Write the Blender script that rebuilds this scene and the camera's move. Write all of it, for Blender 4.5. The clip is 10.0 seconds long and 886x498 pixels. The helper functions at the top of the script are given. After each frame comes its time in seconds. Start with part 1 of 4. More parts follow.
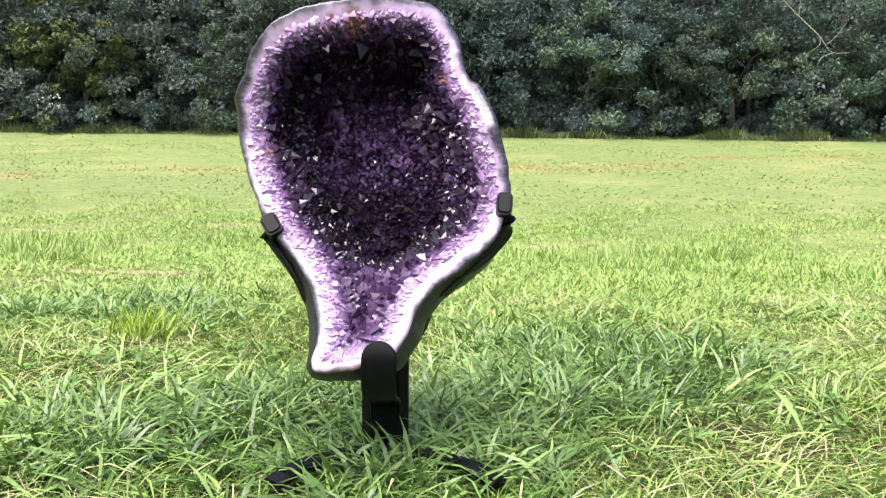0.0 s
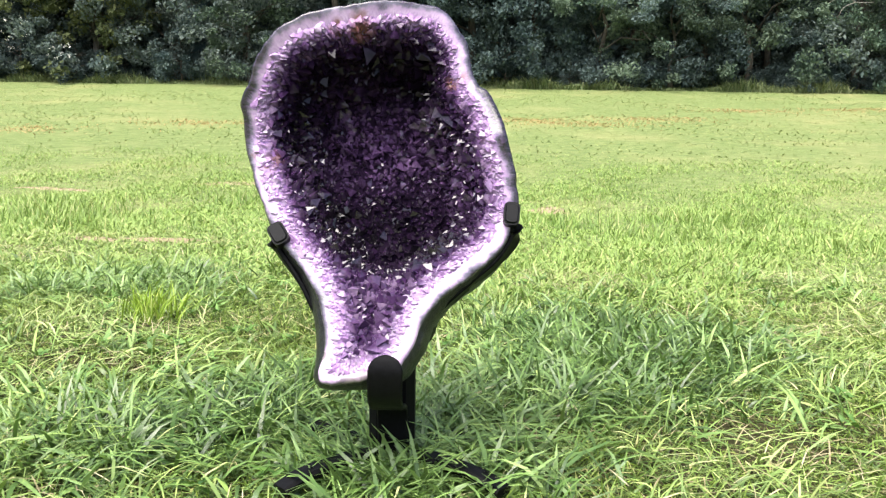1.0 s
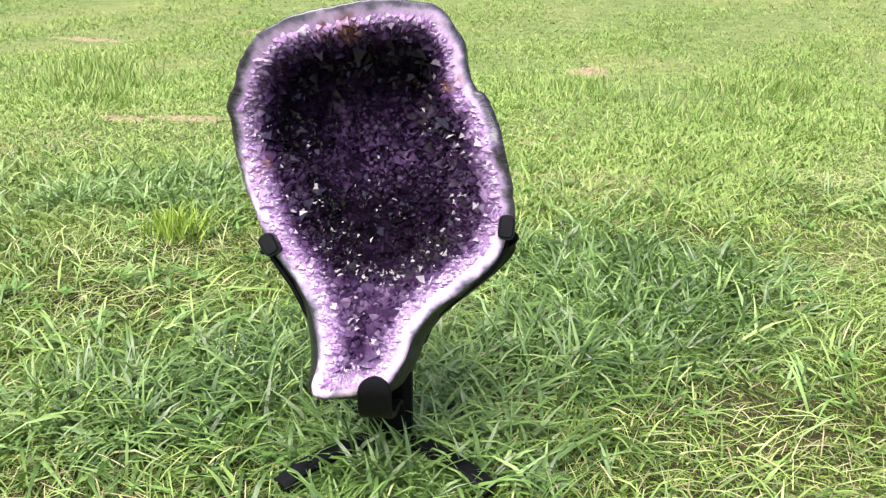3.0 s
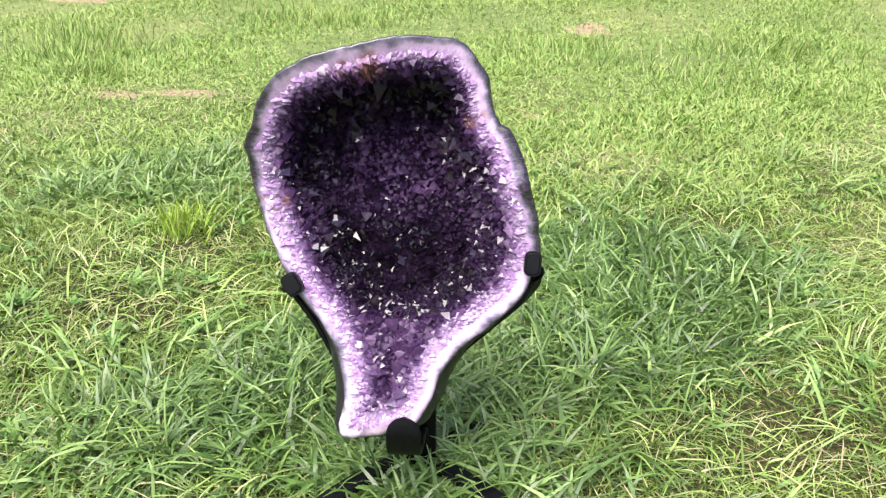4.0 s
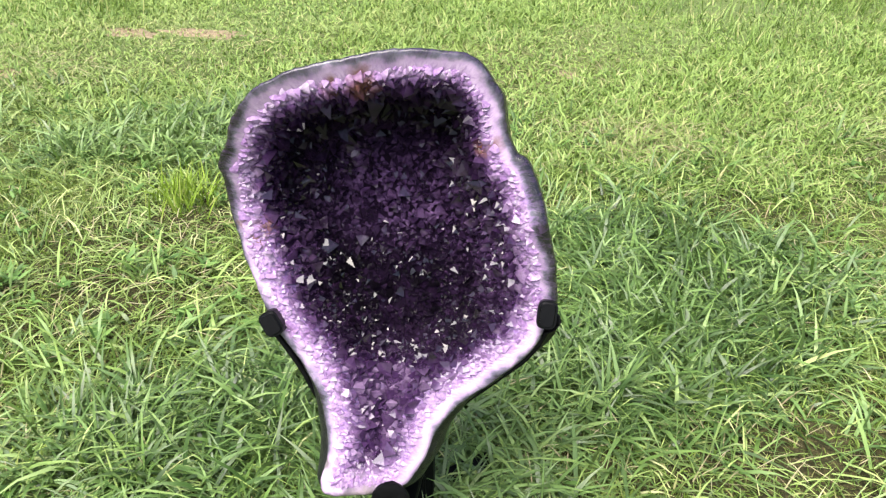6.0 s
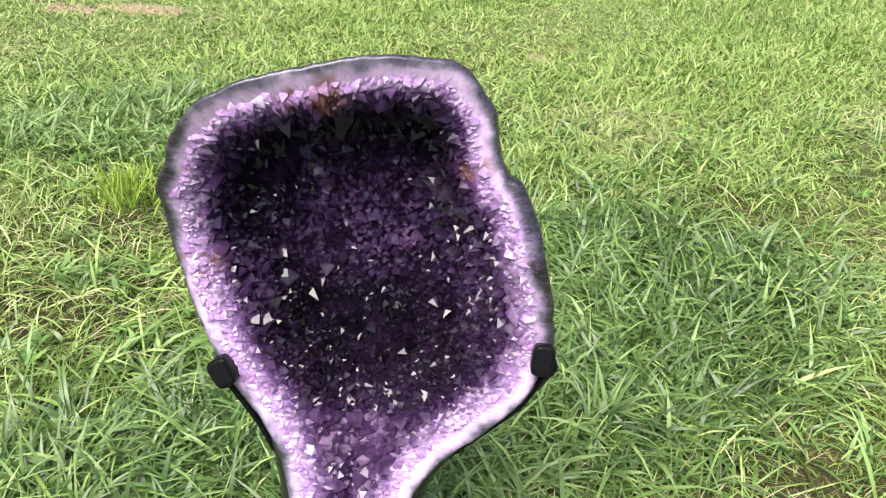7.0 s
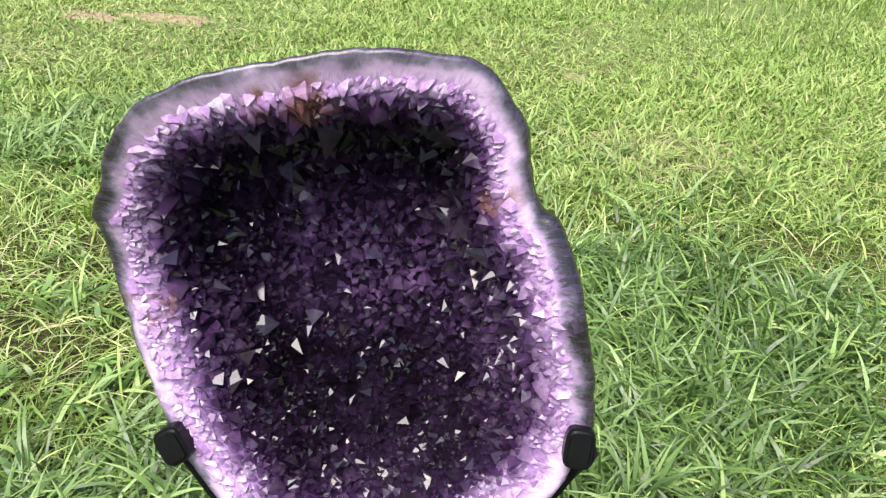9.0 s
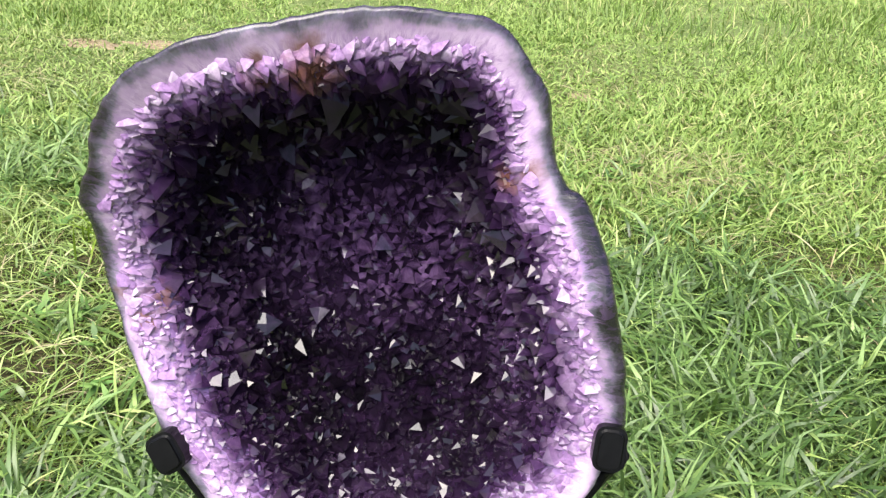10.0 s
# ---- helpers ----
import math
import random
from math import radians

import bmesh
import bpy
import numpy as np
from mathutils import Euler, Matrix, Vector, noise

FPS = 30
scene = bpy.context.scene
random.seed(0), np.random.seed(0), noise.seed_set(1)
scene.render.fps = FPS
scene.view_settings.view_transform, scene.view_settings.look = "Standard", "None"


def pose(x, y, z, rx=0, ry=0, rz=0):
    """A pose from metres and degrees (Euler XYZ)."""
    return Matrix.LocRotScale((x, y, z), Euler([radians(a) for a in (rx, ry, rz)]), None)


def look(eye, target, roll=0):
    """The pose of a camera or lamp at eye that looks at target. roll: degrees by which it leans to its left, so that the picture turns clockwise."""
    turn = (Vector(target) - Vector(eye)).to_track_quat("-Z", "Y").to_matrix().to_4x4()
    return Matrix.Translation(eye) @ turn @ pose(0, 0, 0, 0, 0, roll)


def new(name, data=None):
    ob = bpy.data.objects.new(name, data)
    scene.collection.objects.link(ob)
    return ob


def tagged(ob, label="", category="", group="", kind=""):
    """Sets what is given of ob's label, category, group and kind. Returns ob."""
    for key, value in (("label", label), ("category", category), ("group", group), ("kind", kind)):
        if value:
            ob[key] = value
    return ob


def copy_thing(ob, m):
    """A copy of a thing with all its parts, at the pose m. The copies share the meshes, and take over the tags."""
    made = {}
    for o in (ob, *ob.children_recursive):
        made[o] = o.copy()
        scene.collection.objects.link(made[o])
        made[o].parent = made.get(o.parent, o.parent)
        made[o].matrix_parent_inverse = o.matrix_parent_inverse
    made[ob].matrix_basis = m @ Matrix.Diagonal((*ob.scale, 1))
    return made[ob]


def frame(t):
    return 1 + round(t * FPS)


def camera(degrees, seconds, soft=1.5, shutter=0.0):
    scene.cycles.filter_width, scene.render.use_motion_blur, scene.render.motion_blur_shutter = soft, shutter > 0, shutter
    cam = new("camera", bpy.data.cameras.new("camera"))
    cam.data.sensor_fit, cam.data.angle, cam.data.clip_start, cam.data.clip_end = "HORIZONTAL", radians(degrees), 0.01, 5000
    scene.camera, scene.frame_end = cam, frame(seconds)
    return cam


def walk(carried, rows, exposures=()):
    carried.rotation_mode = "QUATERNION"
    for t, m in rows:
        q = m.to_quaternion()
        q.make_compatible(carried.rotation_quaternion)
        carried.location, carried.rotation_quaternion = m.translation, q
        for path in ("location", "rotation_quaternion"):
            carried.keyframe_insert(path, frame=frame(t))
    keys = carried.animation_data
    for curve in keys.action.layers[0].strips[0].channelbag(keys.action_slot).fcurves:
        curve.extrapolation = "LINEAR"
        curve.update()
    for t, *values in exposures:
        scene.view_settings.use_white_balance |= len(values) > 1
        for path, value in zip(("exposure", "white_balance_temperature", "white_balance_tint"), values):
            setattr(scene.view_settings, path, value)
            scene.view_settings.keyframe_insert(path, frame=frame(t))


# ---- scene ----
cam = camera(56.8, 10.0, soft=1.3)
PATH = [
    (0, (0.16, 0.096, 0.632), (0.055, 2.082, 0.419), 0.7),
    (0.5, (0.164, 0.112, 0.675), (0.039, 2.092, 0.419), 0.8),
    (1, (0.168, 0.115, 0.749), (0.036, 2.082, 0.413), 0.9),
    (1.5, (0.173, 0.118, 0.839), (0.043, 2.062, 0.386), 1.3),
    (2, (0.206, 0.155, 0.955), (0.059, 2.069, 0.392), 1.4),
    (2.5, (0.232, 0.206, 1.021), (0.046, 2.075, 0.332), 1.4),
    (3, (0.252, 0.252, 1.098), (0.027, 2.089, 0.342), 0.7),
    (3.2, (0.242, 0.271, 1.133), (0.008, 2.101, 0.362), 0.5),
    (4.3, (0.17, 0.36, 1.28), (-0.015, 2.132, 0.371), 0.0),
    (4.5, (0.173, 0.376, 1.293), (-0.013, 2.145, 0.38), 0.3),
    (5, (0.209, 0.44, 1.32), (-0.025, 2.18, 0.362), 0.6),
    (5.5, (0.228, 0.529, 1.332), (-0.058, 2.229, 0.317), 0.6),
    (5.7, (0.221, 0.564, 1.333), (-0.066, 2.256, 0.305), 0.8),
    (6.8, (0.128, 0.783, 1.31), (-0.037, 2.453, 0.221), 2.2),
    (7, (0.129, 0.82, 1.307), (-0.026, 2.485, 0.209), 2.7),
    (7.5, (0.143, 0.901, 1.298), (-0.061, 2.549, 0.183), 3.1),
    (8, (0.145, 0.982, 1.265), (-0.109, 2.627, 0.156), 2.6),
    (8.5, (0.128, 1.019, 1.227), (-0.107, 2.685, 0.147), 2.9),
    (9, (0.126, 1.044, 1.2), (-0.109, 2.726, 0.144), 3.1),
    (9.5, (0.119, 1.064, 1.164), (-0.121, 2.766, 0.141), 2.8),
    (10, (0.113, 1.073, 1.12), (-0.141, 2.796, 0.137), 2.1),
]
walk(cam, [(t, look(eye, target, roll)) for t, eye, target, roll in PATH], [(0.0, 1.6), (1.5, 1.5), (2.5, 1.36), (3.0, 1.37), (4.5, 1.41), (5.5, 1.27), (8.0, 1.24), (10.0, 1.28)])

# ---- daylight ----
world = bpy.data.worlds.new("sky")
scene.world = world
world.use_nodes = True
wt = world.node_tree
sky = wt.nodes.new("ShaderNodeTexSky")
sky.sky_type, sky.sun_disc = "NISHITA", False
sky.sun_elevation, sky.sun_rotation = radians(66), radians(209)
sky.air_density, sky.dust_density = 1.0, 5.0
wt.nodes["Background"].inputs["Strength"].default_value = 0.105
wt.links.new(sky.outputs["Color"], wt.nodes["Background"].inputs["Color"])
sun = new("sun", bpy.data.lights.new("sun", "SUN"))
sun.data.energy, sun.data.angle, sun.data.color = 2.75, radians(60), (1.0, 0.97, 0.93)
sun.matrix_world = look((-3, -5.5, 14), (0, 0, 0))


# ---- materials ----
class Mat:
    """A node material with brief helpers for its nodes."""

    def __init__(self, name, rough=0.6, metal=0.0, spec=0.5):
        self.m = bpy.data.materials.new(name)
        self.m.use_nodes = True
        self.t = self.m.node_tree
        self.b = self.t.nodes["Principled BSDF"]
        self.set("Roughness", rough), self.set("Metallic", metal), self.set("Specular IOR Level", spec)

    def set(self, key, value):
        if isinstance(value, bpy.types.NodeSocket):
            self.t.links.new(value, self.b.inputs[key])
        else:
            self.b.inputs[key].default_value = value

    def put(self, socket, value):
        if isinstance(value, bpy.types.NodeSocket):
            self.t.links.new(value, socket)
        elif value is not None:
            socket.default_value = value

    def coords(self, scale=(1, 1, 1), world_space=False):
        n = self.t.nodes.new("ShaderNodeMapping")
        if world_space:
            self.put(n.inputs["Vector"], self.t.nodes.new("ShaderNodeNewGeometry").outputs["Position"])
        else:
            self.put(n.inputs["Vector"], self.t.nodes.new("ShaderNodeTexCoord").outputs["Object"])
        n.inputs["Scale"].default_value = scale
        return n.outputs["Vector"]

    def noise(self, scale, detail=4, rough=0.55, vec=None, distort=0.0):
        n = self.t.nodes.new("ShaderNodeTexNoise")
        self.put(n.inputs["Vector"], vec if vec is not None else self.coords())
        n.inputs["Scale"].default_value, n.inputs["Detail"].default_value = scale, detail
        n.inputs["Roughness"].default_value, n.inputs["Distortion"].default_value = rough, distort
        return n.outputs["Fac"]

    def voronoi(self, scale, vec=None, feature="F1"):
        n = self.t.nodes.new("ShaderNodeTexVoronoi")
        n.feature = feature
        self.put(n.inputs["Vector"], vec if vec is not None else self.coords())
        n.inputs["Scale"].default_value = scale
        return n.outputs

    def ramp(self, fac, *stops):
        n = self.t.nodes.new("ShaderNodeValToRGB")
        e = n.color_ramp.elements
        while len(e) < len(stops):
            e.new(0.5)
        for el, (at, col) in zip(e, stops):
            el.position = at
            el.color = (*col, 1) if isinstance(col, tuple) else (col, col, col, 1)
        self.put(n.inputs["Fac"], fac)
        return n.outputs["Color"]

    def mix(self, fac, a, b, blend="MIX"):
        n = self.t.nodes.new("ShaderNodeMix")
        n.data_type, n.blend_type = "RGBA", blend
        for key, v in ((0, fac), (6, a), (7, b)):
            self.put(n.inputs[key], (*v, 1) if isinstance(v, tuple) else v)
        return n.outputs[2]

    def math(self, op, a, b=0.0, clamp=False):
        n = self.t.nodes.new("ShaderNodeMath")
        n.operation, n.use_clamp = op, clamp
        self.put(n.inputs[0], a), self.put(n.inputs[1], b)
        return n.outputs[0]

    def attr(self, name):
        n = self.t.nodes.new("ShaderNodeAttribute")
        n.attribute_name = name
        return n.outputs["Fac"]

    def island(self):
        return self.t.nodes.new("ShaderNodeNewGeometry").outputs["Random Per Island"]

    def piece(self):
        return self.t.nodes.new("ShaderNodeObjectInfo").outputs["Random"]

    def near(self, x, y, z, radius, soft):
        """1 within the radius round a place of the object, falling to 0 over soft metres."""
        n = self.t.nodes.new("ShaderNodeVectorMath")
        n.operation = "DISTANCE"
        self.put(n.inputs[0], self.coords())
        n.inputs[1].default_value = (x, y, z)
        wobble = self.math("MULTIPLY", self.math("SUBTRACT", self.noise(60, 3), 0.5), soft * 2.0)
        d = self.math("ADD", n.outputs["Value"], wobble)
        return self.math("DIVIDE", self.math("SUBTRACT", radius + soft, d), soft, clamp=True)

    def bump(self, height, strength=0.3, distance=0.01):
        n = self.t.nodes.new("ShaderNodeBump")
        n.inputs["Strength"].default_value, n.inputs["Distance"].default_value = strength, distance
        self.put(n.inputs["Height"], height)
        self.set("Normal", n.outputs["Normal"])
        return self


def grass_material(name, dark, mid, light, dry, dry_from=0.9, shine=0.35, rough=0.42):
    k = Mat(name, rough=0.5, spec=shine)
    r = k.island()
    col = k.ramp(r, (0.12, dark), (0.56, mid), (dry_from - 0.05, light), (dry_from, dry), (1.0, dry))
    patch = k.noise(1.1, 3, vec=k.coords(world_space=True))
    col = k.mix(k.ramp(patch, (0.35, 0.0), (0.7, 0.7)), col, k.mix(0.5, col, (*light,)), "MIX")
    second = k.noise(2.6, 3, vec=k.coords(world_space=True))
    col = k.mix(k.ramp(second, (0.36, 0.8), (0.52, 0.0)), col, k.mix(1.0, col, (0.68, 0.76, 0.52), "MULTIPLY"))
    third = k.noise(0.75, 4, 0.6, vec=k.coords(world_space=True))
    col = k.mix(k.ramp(third, (0.52, 0.0), (0.68, 0.45)), col, k.mix(0.4, light, dry))
    tip = k.math("POWER", k.attr("along"), 1.5)
    col = k.mix(k.math("MULTIPLY", tip, 0.35), col, (light[0] * 1.25, light[1] * 1.12, light[2] * 1.1))
    k.set("Base Color", col)
    k.set("Roughness", k.ramp(r, (0.0, rough), (1.0, rough + 0.2)))
    # light passes through thin blades
    tr = k.t.nodes.new("ShaderNodeBsdfTranslucent")
    k.put(tr.inputs["Color"], k.mix(0.5, col, (light[0], light[1], light[2] * 0.4)))
    ms = k.t.nodes.new("ShaderNodeMixShader")
    ms.inputs[0].default_value = 0.13
    k.t.links.new(k.b.outputs[0], ms.inputs[1])
    k.t.links.new(tr.outputs[0], ms.inputs[2])
    k.t.links.new(ms.outputs[0], k.t.nodes["Material Output"].inputs["Surface"])
    return k.m


M_LAWN = grass_material("lawn grass", (0.005, 0.018, 0.002), (0.038, 0.090, 0.010), (0.20, 0.30, 0.048), (0.35, 0.31, 0.15), 0.92, 0.4)
M_BLADE = grass_material("long grass blades", (0.022, 0.070, 0.009), (0.115, 0.22, 0.036), (0.40, 0.52, 0.165), (0.50, 0.49, 0.27), 0.95, 0.6)
M_WEED = grass_material("weed leaves", (0.022, 0.074, 0.016), (0.07, 0.165, 0.03), (0.16, 0.28, 0.07), (0.17, 0.28, 0.07), 0.97)
M_BROAD = grass_material("broad grass", (0.010, 0.044, 0.007), (0.060, 0.146, 0.022), (0.25, 0.37, 0.088), (0.36, 0.41, 0.16), 0.97, 0.65, 0.36)
# deep green kept extra dark, standing in partly for shade round the stand
M_LUSH_SHADE = grass_material("lush shaded grass", (0.005, 0.024, 0.004), (0.032, 0.093, 0.015), (0.178, 0.298, 0.076), (0.26, 0.36, 0.12), 0.96, 0.7, 0.36)
M_TUFT = grass_material("bright tuft grass", (0.12, 0.22, 0.015), (0.18, 0.31, 0.025), (0.27, 0.38, 0.05), (0.35, 0.38, 0.12), 0.95)
M_STRAW = grass_material("dry grass", (0.22, 0.185, 0.10), (0.34, 0.30, 0.17), (0.46, 0.43, 0.27), (0.27, 0.21, 0.12), 0.92, 0.2)
M_FIELD = grass_material("field grass", (0.070, 0.150, 0.028), (0.175, 0.292, 0.060), (0.30, 0.41, 0.118), (0.41, 0.385, 0.19), 0.94, 0.35)
M_EDGE = grass_material("rough edge weeds", (0.045, 0.08, 0.03), (0.11, 0.16, 0.065), (0.20, 0.25, 0.115), (0.24, 0.24, 0.13), 0.95, 0.2)
M_RUST = grass_material("rust-coloured dead grass", (0.24, 0.16, 0.07), (0.36, 0.25, 0.11), (0.46, 0.35, 0.17), (0.40, 0.26, 0.12), 0.9, 0.2)


M_FAR = grass_material("far grass", (0.150, 0.205, 0.068), (0.19, 0.25, 0.085), (0.265, 0.32, 0.12), (0.33, 0.31, 0.15), 0.94, 0.2)


def ground_material():
    k = Mat("turf soil", rough=0.95, spec=0.15)
    p = k.coords(world_space=True)
    fine = k.noise(90, 6, 0.65, p)
    mid = k.noise(6, 5, 0.6, p)
    big = k.noise(0.35, 4, 0.6, p)
    shaded_thatch = k.ramp(fine, (0.3, (0.014, 0.013, 0.006)), (0.5, (0.035, 0.034, 0.013)), (0.7, (0.12, 0.095, 0.045)))
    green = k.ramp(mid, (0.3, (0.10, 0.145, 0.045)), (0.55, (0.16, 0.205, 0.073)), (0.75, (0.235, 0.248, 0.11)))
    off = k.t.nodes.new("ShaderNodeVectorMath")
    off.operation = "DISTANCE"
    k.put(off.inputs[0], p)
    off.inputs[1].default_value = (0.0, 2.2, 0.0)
    # bare thatch near the stand, darkened as shade between blades; further off sward closes
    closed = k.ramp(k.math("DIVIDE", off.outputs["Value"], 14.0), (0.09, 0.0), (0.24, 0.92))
    col = k.mix(closed, shaded_thatch, green)
    col = k.mix(k.ramp(big, (0.50, 0.0), (0.68, 0.5)), col, (0.28, 0.265, 0.12))
    k.set("Base Color", col)
    return k.bump(k.math("ADD", fine, mid), 0.6, 0.02).m


def soil_material():
    k = Mat("bare red soil", rough=0.95, spec=0.1)
    n = k.noise(40, 6, 0.7)
    k.set("Base Color", k.ramp(n, (0.3, (0.14, 0.10, 0.062)), (0.52, (0.29, 0.225, 0.145)), (0.75, (0.43, 0.36, 0.245))))
    return k.bump(n, 0.7, 0.02).m


def rim_material():
    k = Mat("polished quartz rim", rough=0.22, spec=0.5)
    zone, along = k.attr("zone"), k.attr("along")
    cloud = k.noise(22, 4, 0.6)
    comb = k.t.nodes.new("ShaderNodeCombineXYZ")
    wander = k.math("MULTIPLY", k.math("SUBTRACT", k.noise(35, 2), 0.5), 3.0)
    k.put(comb.inputs[0], k.math("ADD", k.math("MULTIPLY", along, 150), wander)), k.put(comb.inputs[1], k.math("MULTIPLY", zone, 45))
    fibre = k.noise(1.0, 7, 0.75, comb.outputs[0], 0.5)
    coarse = k.noise(11, 3, 0.5)
    inside = k.ramp(k.math("MULTIPLY", zone, 10), (0.10, 0.15), (0.30, 1.0))
    z = k.math("ADD", zone, k.math("MULTIPLY", k.math("MULTIPLY", k.math("SUBTRACT", fibre, 0.5), 0.034), inside))
    z = k.math("ADD", z, k.math("MULTIPLY", k.math("SUBTRACT", cloud, 0.5), 0.034))
    z = k.math("ADD", z, k.math("MULTIPLY", k.math("SUBTRACT", coarse, 0.5), 0.018))
    # the tip of the neck is ground white to its edge
    sep = k.t.nodes.new("ShaderNodeSeparateXYZ")
    k.put(sep.inputs[0], k.coords())
    z = k.math("ADD", z, k.ramp(k.math("MULTIPLY", sep.outputs[1], -1.0), (0.18, 0.0), (0.27, 0.018)))
    z = k.math("ADD", z, k.ramp(sep.outputs[1], (0.22, 0.0), (0.30, 0.0035)))
    z = k.math("ADD", z, k.math("MULTIPLY", k.ramp(k.math("MULTIPLY", sep.outputs[0], -1.0), (0.08, 0.0), (0.20, 0.007)), k.ramp(sep.outputs[1], (0.06, 1.0), (0.16, 0.0))))
    z = k.math("SUBTRACT", z, k.math("MULTIPLY", k.ramp(k.math("MULTIPLY", sep.outputs[0], -1.0), (0.16, 0.0), (0.24, 0.006)), k.ramp(sep.outputs[1], (0.10, 0.0), (0.17, 1.0))))
    z = k.math("SUBTRACT", z, k.math("MULTIPLY", k.ramp(sep.outputs[0], (0.15, 0.0), (0.24, 0.0055)), k.ramp(sep.outputs[1], (0.02, 0.0), (0.09, 1.0))))
    z = k.math("ADD", z, k.math("MULTIPLY", k.ramp(sep.outputs[0], (0.02, 0.0), (0.10, 0.007)), k.ramp(k.math("ADD", sep.outputs[1], 0.5), (0.47, 1.0), (0.53, 0.0))))
    col = k.ramp(k.math("MULTIPLY", z, 12.0), (0.0, (0.014, 0.013, 0.017)), (0.09, (0.035, 0.033, 0.042)), (0.16, (0.14, 0.13, 0.175)),
                 (0.25, (0.50, 0.36, 0.55)), (0.33, (0.62, 0.455, 0.66)), (0.48, (0.46, 0.29, 0.54)), (0.64, (0.17, 0.08, 0.23)), (0.82, (0.03, 0.011, 0.045)))
    col = k.mix(k.math("MULTIPLY", k.ramp(fibre, (0.46, 0.0), (0.57, 0.8)), inside), col, (0.27, 0.15, 0.37))
    col = k.mix(k.ramp(coarse, (0.36, 0.25), (0.55, 0.0)), col, k.mix(1.0, col, (0.52, 0.46, 0.56), "MULTIPLY"))
    for x, y, zz, r, s in ((-0.030, 0.362, 0.095, 0.008, 0.014), (-0.072, 0.352, 0.098, 0.005, 0.010), (-0.232, 0.118, -0.016, 0.007, 0.01), (-0.215, 0.085, -0.020, 0.008, 0.012), (0.172, 0.268, 0.029, 0.006, 0.012)):
        col = k.mix(k.math("MULTIPLY", k.near(x, y, zz, r, s), 0.8), col, (0.17, 0.07, 0.028))
    # grey-brown matrix stone left at the tip of the neck
    for x, y, zz, r, s in ((-0.030, -0.330, 0.006, 0.016, 0.012), (-0.058, -0.334, 0.004, 0.010, 0.010), (0.0, -0.324, 0.005, 0.014, 0.012), (-0.080, -0.285, 0.002, 0.008, 0.006)):
        col = k.mix(k.math("MULTIPLY", k.near(x, y, zz, r, s), 0.8), col, k.ramp(cloud, (0.35, (0.05, 0.045, 0.045)), (0.65, (0.24, 0.20, 0.19))))
    k.set("Base Color", col)
    k.set("Roughness", k.ramp(cloud, (0.3, 0.16), (0.7, 0.32)))
    k.set("Coat Weight", 0.4), k.set("Coat Roughness", 0.08)
    return k.bump(k.math("ADD", fibre, cloud), 0.25, 0.004).m


